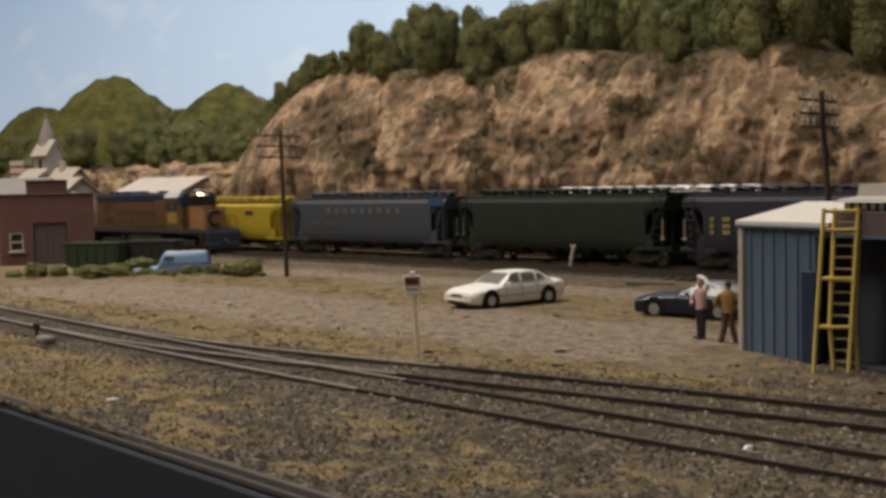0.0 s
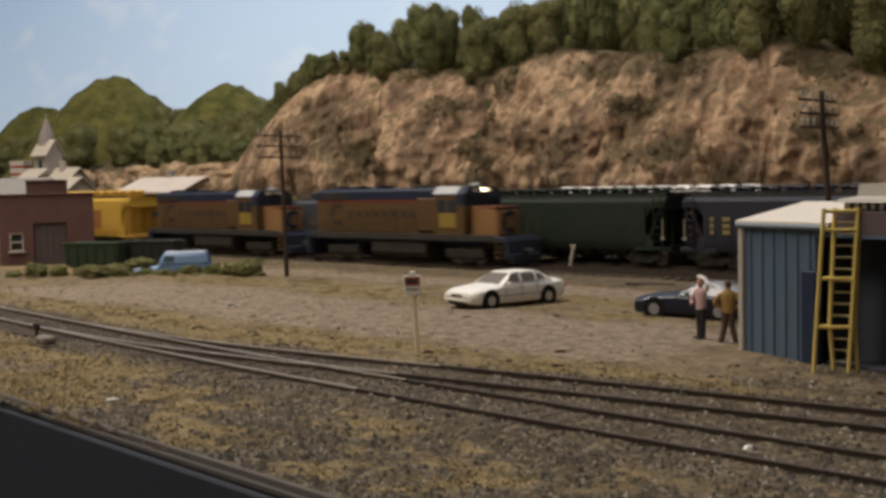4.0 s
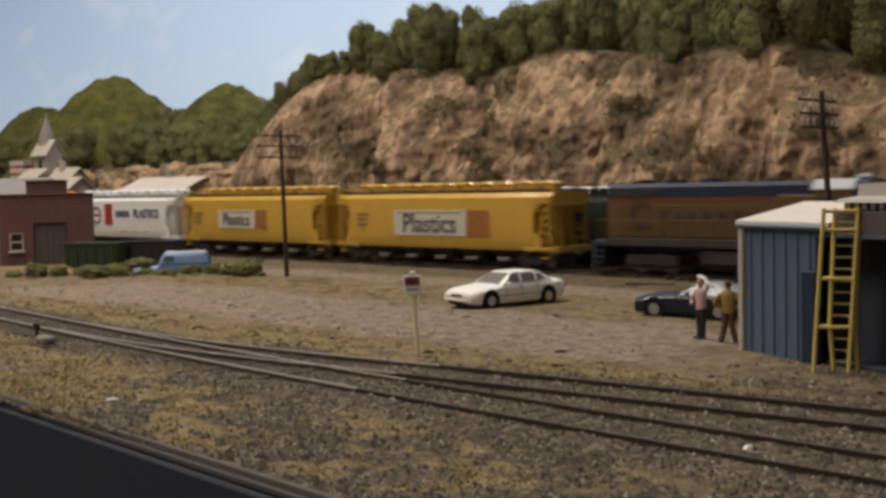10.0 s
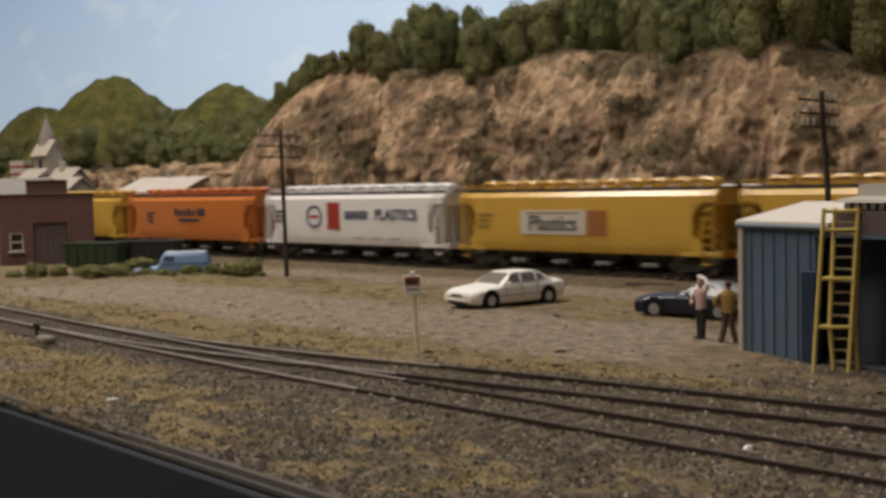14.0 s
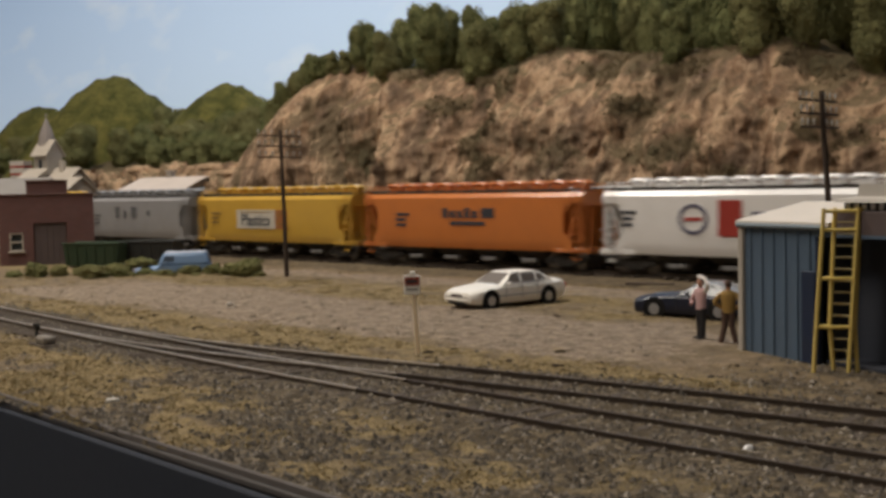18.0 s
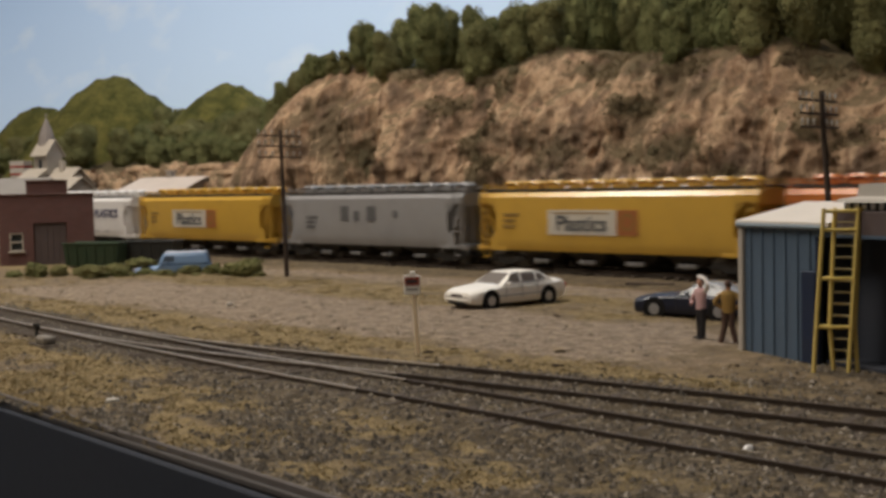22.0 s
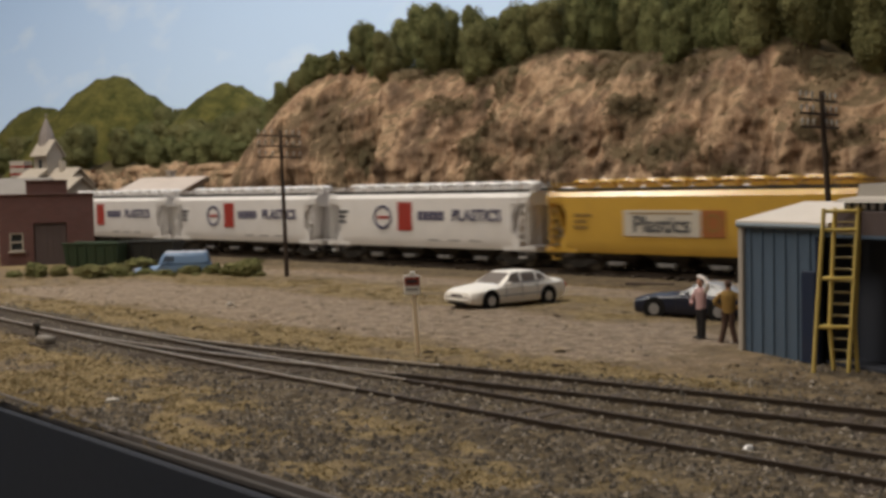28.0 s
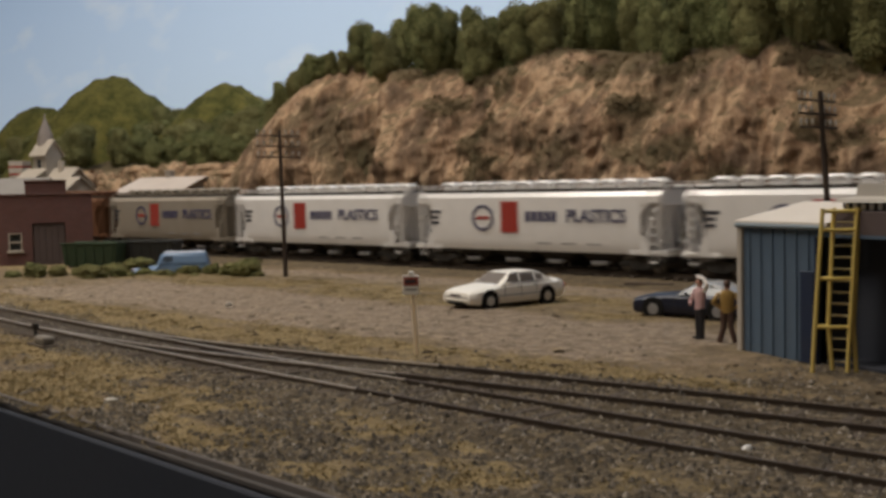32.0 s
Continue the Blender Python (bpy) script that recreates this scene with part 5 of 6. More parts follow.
bb = thing("brick_building", at(-24.0, 78.0, 0, 17.2), "small red brick building with a stepped parapet", "building")
by, ht, wid = 0.0, 4.75, 6.15
x0, x1 = -wid, 0.0
dx0, dx1, dz = -3.95, -1.8, 2.85
wx0, wx1, wz0, wz1 = -5.5, -4.6, 0.95, 2.2
part("front_wall", Shape().wall([x0, wx0, wx1, dx0, dx1, x1], [-0.1, wz0, wz1, dz, ht], {(1, 1), (3, 0), (3, 1), (3, 2)}, 0.0, 0.3), BRICK, bb)
part("parapet", Shape().box((-3.0, 0.15, 5.2), (2.65, 0.29, 0.96)), BRICK, bb)
for x in (x0 + 0.15, x1 - 0.15):
    part("side_wall", Shape().box((x, by + 3.0, 2.3), (0.3, 5.38, 4.8)), BRICK, bb)
part("back_wall", Shape().box(((x0 + x1) / 2, by + 5.85, 2.3), (x1 - x0, 0.3, 4.8)), BRICK, bb)
part("roof", Shape().box(((x0 + x1) / 2, by + 3.0, 4.3), (x1 - x0 - 0.7, 5.3, 0.15), 0.03), TARROOF, bb)
COPE = paint("dark_coping", (0.14, 0.085, 0.075), 0.8)
part("coping", Shape().box(((x0 + x1) / 2, by + 0.13, 4.79), (x1 - x0 + 0.1, 0.46, 0.09), 0.02), COPE, bb)
part("parapet_cap", Shape().box((-3.0, by + 0.13, 5.71), (2.78, 0.46, 0.1), 0.02), COPE, bb)
dr = part("door", Shape().box(((dx0 + dx1) / 2, by + 0.2, 1.4), (dx1 - dx0 - 0.04, 0.1, 2.86), 0.01), DOORG, bb, "wide dark brown plank door")
for k in range(5):
    part("plank", Shape().box((dx0 + 0.24 + k * 0.415, by + 0.135, 1.4), (0.37, 0.04, 2.8), 0.01), DOORG, dr)
wn = part("window", Shape().box(((wx0 + wx1) / 2, by + 0.2, (wz0 + wz1) / 2), (wx1 - wx0 - 0.02, 0.05, wz1 - wz0 - 0.02)), GLASS, bb)
fr = Shape()
for z in (wz0 + 0.05, (wz0 + wz1) / 2, wz1 - 0.05):
    fr.box(((wx0 + wx1) / 2, by + 0.05, z), (wx1 - wx0, 0.1, 0.1), 0.02)
for x in (wx0 + 0.06, wx1 - 0.06):
    fr.box((x, by + 0.05, (wz0 + wz1) / 2), (0.1, 0.1, wz1 - wz0), 0.02)
part("window_frame", fr, CREAM, wn, "cream sash frame")
part("window_sill", Shape().box(((wx0 + wx1) / 2, by - 0.06, wz0 - 0.02), (wx1 - wx0 + 0.2, 0.24, 0.12), 0.02), CREAM, wn)


def gable_house(name, x, y, rz, L, W, z0, eave, ridge, wall_mt, roof_mt, label, chimney=None, over=0.3, windows=()):
    """Ridge along local x."""
    hs = thing(name, at(x, y, 0, rz), label, "house")
    body = Shape().loft([[(e, -W / 2, z0), (e, W / 2, z0), (e, W / 2, eave), (e, 0, ridge - 0.1), (e, -W / 2, eave)] for e in (-L / 2, L / 2)])
    part("wall", body, wall_mt, hs)
    for s in (-1, 1):
        dz = (ridge - eave) / (W / 2)
        o = over
        part("roof", Shape().loft([[(e, 0, ridge), (e, 0, ridge + 0.14), (e, s * (W / 2 + o), eave - dz * o + 0.14), (e, s * (W / 2 + o), eave - dz * o)] for e in (-L / 2 - o, L / 2 + o)]), roof_mt, hs)
    if chimney:
        part("chimney", Shape().box((chimney[0], chimney[1], ridge + chimney[2] / 2 - 0.3), (0.7, 0.7, chimney[2] + 0.6), 0.05).box((chimney[0], chimney[1], ridge + chimney[2]), (0.85, 0.85, 0.16), 0.03), wall_mt, hs)
    for wx_, wz_ in windows:
        w_ = part("window", Shape().box((wx_, -W / 2 - 0.02, wz_), (0.8, 0.08, 1.2), 0.02), GLASS, hs)
        part("window_frame", Shape().box((wx_, -W / 2 - 0.05, wz_ - 0.64), (1.0, 0.1, 0.1), 0.02).box((wx_, -W / 2 - 0.05, wz_ + 0.64), (1.0, 0.1, 0.1), 0.02), CREAM, w_)
    return hs


gable_house("white_house", -27.0, 114.5, -32, 8.6, 7.2, 0.0, 4.75, 6.15, WHITEW, LIGHTROOF, "white gabled house with a pale roof and chimney", (-0.6, 0.2, 0.75))
gable_house("small_house", -37.6, 114.0, -38, 4.5, 4.2, 0.0, 4.8, 6.35, CHW, CHR, "small off-white gabled house with a pale roof")
gable_house("grey_roofed_shed", -36.5, 92.0, -4, 9.5, 6.0, 0.0, 4.55, 6.0, CREAM, TARROOF, "low shed with a weathered grey roof")
ch = thing("church", at(-42.0, 122.0, 0, -30), "off-white church with a dark pointed steeple", "church")
part("tower", Shape().box((-0.3, 0, 4.6), (2.1, 2.1, 9.2), 0.05), CHW, ch)
for s in (-1, 1):
    part("tower_roof", Shape().loft([[(e, 0, 10.5), (e, 0, 10.65), (e, s * 1.35, 8.95), (e, s * 1.35, 8.8)] for e in (-1.55, 0.95)]), CHR, ch)
part("tower_gable", Shape().loft([[(e, -1.04, 9.0), (e, 1.04, 9.0), (e, 0, 10.45)] for e in (-1.34, 0.74)]), CHW, ch)
sp = Shape().loft([[(-0.75 + r * math.cos(t), 0.3 + r * math.sin(t), z) for t in [2 * math.pi * k / 8 for k in range(8)]] for r, z in ((0.95, 10.0), (0.75, 11.2), (0.42, 12.1), (0.05, 13.0))])
part("spire", sp, STEEPLE, ch, "dark pointed spire")
part("finial", Shape().rod((-0.75, 0.3, 12.9), (-0.75, 0.3, 13.3), 0.05, 6).ball((-0.75, 0.3, 13.3), 0.13, 8, 5), STEEPLE, ch)
part("nave", Shape().loft([[(e, -1.8, 0), (e, 1.8, 0), (e, 1.8, 5.8), (e, 0, 7.4), (e, -1.8, 5.8)] for e in (0.9, 4.2)]), CHW, ch)
for s in (-1, 1):
    part("nave_roof", Shape().loft([[(e, 0, 7.45), (e, 0, 7.6), (e, s * 2.1, 5.72), (e, s * 2.1, 5.57)] for e in (0.8, 4.5)]), CHR, ch)
part("porch_roof", Shape().loft([[(-1.9, -3.1, 6.3), (1.2, -3.1, 6.3), (1.2, -1.35, 7.4), (-1.9, -1.35, 7.4)], [(-1.9, -3.1, 6.45), (1.2, -3.1, 6.45), (1.2, -1.35, 7.55), (-1.9, -1.35, 7.55)]]), CHR, ch)
part("porch", Shape().box((-0.35, -1.9, 3.1), (2.3, 1.7, 6.2), 0.05), CHW, ch)
part("window", Shape().box((-0.3, -1.06, 8.0), (0.5, 0.06, 1.0), 0.02), GLASS, ch)
part("chimney", Shape().box((2.2, -0.3, 7.6), (0.55, 0.55, 1.4), 0.04), CHR, ch)
bar = thing("striped_tower", at(-45.7, 123.5, 0, -20), "small white structure with red bands beside the church", "structure")
for z0, z1, mt in ((0.0, 6.9, CHW), (6.92, 7.1, REDM), (7.12, 7.7, CREAM), (7.72, 7.9, REDM), (7.92, 8.45, CREAM)):
    part("band", Shape().box((0, 0, (z0 + z1) / 2), (1.9 if mt is not REDM else 1.96, 1.4, z1 - z0), 0.03), mt, bar)

# ---- blue metal shed with ladder ----
SHEDB = paint("blue_metal_siding", (0.098, 0.14, 0.195), 0.55, wear=0.25, scale=0.9, streak=0.4)
SHEDN = paint("navy_door_paint", (0.02, 0.03, 0.06), 0.5, wear=0.2)
SHEDR = paint("pale_metal_roof", (0.72, 0.64, 0.55), 0.55, wear=0.15, scale=0.8)
INSIDE = paint("shed_doorway_shade", (0.05, 0.055, 0.07), 0.9, wear=0.3)
SH_ANG = math.degrees(math.atan2(-0.909, 0.416))
sh = thing("metal_shed", at(8.40, 31.71, 0, SH_ANG), "blue metal shed with a pale roof and an open doorway", "shed")
# local x runs along the long wall, local y into the shed
DEP, LEN_, EV = 4.75, 11.0, 3.55
part("front_wall", Shape().wall([0.121, 2.95, 7.6, LEN_ - 0.001], [-0.1, 3.3, EV], {(1, 0)}, 0.001, 0.12), SHEDB, sh)
RB = Shape().plate([(-0.05, 0.02), (0.05, 0.02), (0.035, -0.045), (-0.035, -0.045)], "z", 0.02, EV - 0.02).mesh("rib", SHEDB)
for k in range(6):
    part("rib", RB, None, sh, m=at(0.36 + 0.46 * k, 0, 0))
part("end_wall", Shape().loft([[(e, 0.0, -0.1), (e, DEP, -0.1), (e, DEP, EV), (e, DEP / 2, EV + 0.5), (e, 0.0, EV)] for e in (0.0, 0.12)]), SHEDB, sh)
part("end_wall", Shape().loft([[(e, 0.0, -0.1), (e, DEP, -0.1), (e, DEP, EV), (e, DEP / 2, EV + 0.5), (e, 0.0, EV)] for e in (LEN_, LEN_ + 0.12)]), SHEDB, sh)
part("back_wall", Shape().box((LEN_ / 2, DEP - 0.06, 1.7), (LEN_ - 0.1, 0.12, 3.6)), SHEDB, sh)
# Doorway shade is put in as dark sheets, one just behind the opening.
part("shade_sheets", Shape().box((LEN_ / 2, DEP - 0.2, 1.7), (LEN_ - 0.3, 0.08, 3.5)).box((LEN_ / 2, DEP / 2, 0.06), (LEN_ - 0.3, DEP - 0.4, 0.08)).box((2.9, DEP / 2 + 0.1, 1.7), (0.06, DEP - 0.5, 3.4)).box((5.3, 1.15, 1.65), (4.7, 0.06, 3.2)), INSIDE, sh, "dark sheets giving the shed doorway its shade")
part("corner_trim", Shape().box((0.02, -0.03, 1.76), (0.2, 0.16, 3.7), 0.03), CREAM, sh, "cream corner trim")
part("eave_trim", Shape().box((1.65, -0.1, EV - 0.01), (3.5, 0.2, 0.14), 0.05), paint("grey_blue_eave", (0.2, 0.24, 0.27), 0.6), sh)
part("door", Shape().box((2.72, -0.09, 1.2), (0.5, 0.08, 2.4), 0.02), SHEDN, sh, "dark navy door leaf slid open")
part("door_frame", Shape().box((2.99, 0.0, 1.65), (0.1, 0.2, 3.3), 0.02), SHEDN, sh)
for s in (0, 1):
    y0, y1, z0, z1 = (-0.14, DEP / 2, EV + 0.02, EV + 0.5) if s == 0 else (DEP + 0.2, DEP / 2, EV + 0.02, EV + 0.5)
    part("roof_slope", Shape().loft([[(e, y0, z0), (e, y1, z1), (e, y1, z1 + 0.09), (e, y0, z0 + 0.09)] for e in (-0.12, 3.45 if s == 0 else LEN_ + 0.2)]), SHEDR, sh)
part("bay_head", Shape().box((7.3, 1.2, 3.66), (7.6, 2.4, 0.62), 0.03), DOORG, sh, "dark brown head over the doorway")
part("louvre_band", Shape().box((7.35, 1.25, 4.07), (7.3, 2.2, 0.2), 0.02), BLACK, sh, "dark vent strip under the canopy")
slot = Shape().box((0, 0, 0), (0.14, 0.05, 0.15), 0.02).mesh("louvre", WHITE)
for k in range(12):
    part("louvre", slot, None, sh, m=at(3.86 + k * 0.27, 0.14, 4.075))
part("canopy", Shape().loft([[(a, y0, z), (b_, y0, z), (b_, 2.5, z), (a, 2.5, z)] for a, b_, y0, z in ((3.55, 11.15, -0.05, 4.18), (3.7, 11.1, 0.0, 4.27), (4.2, 11.0, 0.1, 4.33), (4.24, 11.0, 0.12, 4.64))]), paint("canopy_grey", (0.5, 0.46, 0.41), 0.6), sh, "pale grey raised canopy")

LADY = paint("yellow_ladder_paint", (0.7, 0.53, 0.16), 0.5, wear=0.2, scale=2)
LADR = paint("worn_rung_paint", (0.42, 0.35, 0.19), 0.6, wear=0.3)
ld = thing("caged_ladder", at(0, 0, 0), "yellow caged ladder standing against the shed", "ladder")
base = {"fl": (9.11, 27.8), "bl": (9.71, 28.1), "fr": (9.94, 27.7), "br": (10.18, 27.75)}
kink = {"fl": (9.18, 27.8), "bl": (9.61, 28.1), "fr": (10.01, 27.7), "br": (10.115, 27.75)}
top = {"fl": (9.37, 27.8), "bl": (9.75, 28.1), "fr": (10.18, 27.7), "br": (10.25, 27.75)}
Z1, ZK = 4.05, 1.15


def post_at(k, z):
    a, b_, t = (base[k], kink[k], z / ZK) if z < ZK else (kink[k], top[k], (z - ZK) / (Z1 - ZK))
    return (a[0] + (b_[0] - a[0]) * t, a[1] + (b_[1] - a[1]) * t, z)


for k in base:
    part("upright", Shape().rod(post_at(k, 0.0), post_at(k, ZK), 0.055, 8).rod(post_at(k, ZK), post_at(k, Z1), 0.055, 8), LADY, ld)
for z in (1.12, 2.32, 3.52, 3.98):
    hp_ = Shape()
    for a, b_ in (("fl", "fr"), ("fl", "bl"), ("fr", "br")) + ((("bl", "br"),) if z > 3.9 else ()):
        hp_.rod(post_at(a, z), post_at(b_, z), 0.045, 8)
    part("hoop", hp_, LADY, ld)
for k in range(13):
    z = 0.22 + 0.29 * k
    part("rung", Shape().rod(post_at("bl", z), post_at("br", z), 0.026, 6), LADR, ld)

# ---- poles, sign, marker ----
POLE = paint("dark_creosote_pole", (0.062, 0.045, 0.036), 0.9, wear=0.3, scale=2)
INSU = paint("white_insulator", (0.44, 0.41, 0.37), 0.4, wear=0.1)


def utility_pole(x, y, h, lean_x, lean_y, arms, label):
    p = thing("utility_pole", at(x, y, 0), label, "utility pole", "poles along the track")
    part("shaft", Shape().rod((0, 0, -0.2), (lean_x, lean_y, h), 0.13, 10, 0.09), POLE, p)
    for z in arms:
        c = Vector((lean_x * z / h, lean_y * z / h, z))
        n = Vector((NV.x, NV.y, 0))
        s = Shape().box(c - Vector((DV.x, DV.y, 0)) * 0.14, (0.08, 3.0, 0.09), 0.02, m=Matrix.Rotation(radians(TRACK_ANGLE), 4, "Z"))
        arm = part("crossarm", s, POLE, p)
        for k in (-1.38, -0.95, -0.5, 0.5, 0.95, 1.38):
            q = c + n * k - Vector((DV.x, DV.y, 0)) * 0.14
            part("insulator", Shape().rod(q + Vector((0, 0, 0.07)), q + Vector((0, 0, 0.2)), 0.03, 6).rod(q + Vector((0, 0, 0.16)), q + Vector((0, 0, 0.32)), 0.06, 8, 0.045), INSU, arm)
    return p


utility_pole(-8.6, 62.02, 8.0, -0.14, 0, (6.55, 7.15, 7.72), "dark wooden utility pole with three crossarms")
utility_pole(14.72, 42.4, 8.05, -0.52, 0, (6.7, 7.2, 7.7), "leaning dark wooden utility pole behind the shed")

SIGNW = paint("white_sign_paint", (0.85, 0.82, 0.77), 0.6, wear=0.1)
SIGNR = paint("dull_red_sign_paint", (0.3, 0.06, 0.04), 0.6, wear=0.2)
WOODP = paint("pale_wood_post", (0.85, 0.68, 0.47), 0.8, wear=0.2)
sg = thing("warning_sign", at(-0.77, 32.2, 0, -3), "small red and white warning sign on a wooden post", "sign")
part("post", Shape().box((-0.05, 0, 1.05), (0.11, 0.09, 2.25), 0.02, m=Matrix.Rotation(radians(-2.6), 4, "Y")), WOODP, sg)
bd = part("sign_board", Shape().box((-0.13, -0.07, 2.0), (0.46, 0.04, 0.56), 0.02), SIGNW, sg)
part("red_panel", Shape().box((-0.13, -0.095, 2.1), (0.42, 0.02, 0.24), 0.005), SIGNR, bd)
part("lettering_bar", Shape().box((-0.13, -0.108, 2.1), (0.3, 0.01, 0.09), 0.002), BARS, bd)
part("lettering_bar", Shape().box((-0.13, -0.095, 1.87), (0.34, 0.01, 0.05), 0.002), TARROOF, bd)
part("sign_top", Shape().box((-0.11, -0.07, 2.32), (0.16, 0.05, 0.12), 0.02), SIGNW, sg)
mk = thing("track_marker", at(6.84, 61.2, 0.18), "leaning white marker post between the tracks", "marker post")
part("post", Shape().rod((0, 0, 0), (0.19, 0, 1.0), 0.07, 8), CREAM, mk)
part("cap", Shape().box((0.22, 0, 1.15), (0.24, 0.16, 0.32), 0.05), CREAM, mk)

tb = part("timber", Shape().box((0, 0, 0.06), (2.3, 0.3, 0.2), 0.03), POLE, m=at(9.45, 51.6, 0.02, -27))
tagged(tb, "dark weathered timber lying on the dirt lot", "timber")

# ---- vehicles ----


def car_body(name, m, label, mt, glass, trim, spec, group=""):
    """A car in parts; x forward from the middle of the wheelbase, z from the ground."""
    c = thing(name, m, label, "car", group)
    W = spec["w"]
    rings = []
    for x, zb, zt, wf in spec["body"]:
        w = W * wf
        zm = zb + (zt - zb) * 0.45
        rings.append([(x, y * w, z) for y, z in ((-0.9, zb), (-0.985, zb + 0.1), (-1.0, zm), (-0.975, zt - 0.12), (-0.86, zt - 0.02), (-0.5, zt + 0.025), (0.5, zt + 0.025), (0.86, zt - 0.02), (0.975, zt - 0.12), (1.0, zm), (0.985, zb + 0.1), (0.9, zb))])
    part("body", Shape().loft(rings), mt, c, smooth=True)
    (bx0, bx1, bz, bw), (rx0, rx1, rz_, rw) = spec["cabin"]
    cab = []
    for t in (0, 0.3, 0.6, 0.86, 0.95, 1.0, 1.035):
        ex = {0.95: 0.03, 1.0: 0.1, 1.035: 0.3}.get(t, 0.0)
        f, g = bx0 + (rx0 - bx0) * t - ex, bx1 + (rx1 - bx1) * t + ex
        w = bw + (rw - bw) * t - ex
        z = bz + (rz_ - bz) * t
        cab.append([(f, -w * 0.82, z), (f + (-0.12), -w, z), (g + 0.15, -w, z), (g, -w * 0.8, z), (g, w * 0.8, z), (g + 0.15, w, z), (f - 0.12, w, z), (f, w * 0.82, z)])
    part("cabin", Shape().loft(cab), bpy.data.materials[spec["cabin_mt"]] if "cabin_mt" in spec else mt, c, smooth=True)

    def sy(z):
        return bw + (rw - bw) * (z - bz) / (rz_ - bz) + 0.012
    for side in (-1, 1):
        for poly in spec["glass"]:
            part("side_window", Shape().loft([[(x, side * (sy(z) - k), z) for x, z in poly] for k in (0.05, 0.0)]), glass, c)
    for f0, f1, nm in ((bx0, rx0, "windshield"), (bx1, rx1, "rear_window")):
        sgn = 1 if f0 > 0 or nm == "windshield" else -1
        q = []
        for k in (0.04, -0.015):
            r_ = []
            for t, ww in ((0.08, 0.8), (0.9, 0.8)):
                x = f0 + (f1 - f0) * t - sgn * k
                w = (bw + (rw - bw) * t) * ww
                z = bz + (rz_ - bz) * t
                r_ += [(x, -w, z), (x, w, z)] if t < 0.5 else [(x, w, z), (x, -w, z)]
            q.append(r_)
        part(nm, Shape().loft(q), spec.get("rear_glass", glass) if nm == "rear_window" else glass, c)
    for wx_ in spec["axles"]:
        for side in (-1, 1):
            yy = side * (W - 0.11)
            part("wheel_arch", Shape().rod((wx_, yy + side * 0.055, 0.36), (wx_, yy + side * 0.118, 0.36), 0.42, 20), TYRE, c)
            wh = part("wheel", Shape().rod((wx_, yy - side * 0.1, 0.345), (wx_, yy + side * 0.13, 0.345), 0.345, 20), TYRE, c)
            part("rim", Shape().rod((wx_, yy + side * 0.1, 0.345), (wx_, yy + side * 0.145, 0.345), spec.get("rim", 0.2), 16).rod((wx_, yy + side * 0.14, 0.345), (wx_, yy + side * 0.16, 0.345), 0.07, 10), trim, wh)
    fx, rx = spec["body"][0][0], spec["body"][-1][0]
    part("front_bumper", Shape().box((fx - 0.1, 0, 0.4), (0.26, 2 * W * 0.82, 0.17), 0.07), mt, c)
    part("rear_bumper", Shape().box((rx + 0.1, 0, 0.45), (0.24, 2 * W * 0.84, 0.17), 0.07), mt, c)
    part("grille", Shape().box((fx - 0.06, 0, 0.56), (0.16, W * 0.7, 0.11), 0.02), DOORG, c)
    for side in (-1, 1):
        part("headlight", Shape().box((fx - 0.13, side * W * 0.66, 0.57), (0.16, W * 0.3, 0.11), 0.03), GREY, c)
        part("tail_light", Shape().box((rx - 0.005, side * W * 0.7, 0.72), (0.05, W * 0.35, 0.14), 0.02), REDM, c)
        part("mirror", Shape().box((bx0 - 0.45, side * (W + 0.04), bz + 0.08), (0.14, 0.14, 0.1), 0.03), mt, c)
    for x in spec.get("doors", ()):
        for side in (-1, 1):
            part("door_seam", Shape().box((x, side * (W * 0.995), 0.62), (0.02, 0.015, 0.6), 0), BARS, c)
    return c


CARW = paint("white_enamel", (0.95, 0.9, 0.82), 0.3, wear=0.04, grain=0.05)
CARN = paint("navy_enamel", (0.013, 0.017, 0.036), 0.3, wear=0.08)
CARB = paint("sky_blue_enamel", (0.17, 0.265, 0.42), 0.4, wear=0.2, dirt=(0.3, 0.28, 0.25))
SILVER = paint("silver_rim", (0.62, 0.59, 0.54), 0.35, 0.1, wear=0.1)
GLASSB = paint("smoky_car_window", (0.15, 0.115, 0.085), 0.4, wear=0.1)
GLASSO = paint("dusty_blue_window", (0.05, 0.07, 0.1), 0.4, wear=0.2)
GLASSW = paint("hazy_pale_window", (0.27, 0.268, 0.27), 0.2, wear=0.1)
CHROME = paint("dark_chrome_trim", (0.2, 0.17, 0.14), 0.3, 0.3, wear=0.1)
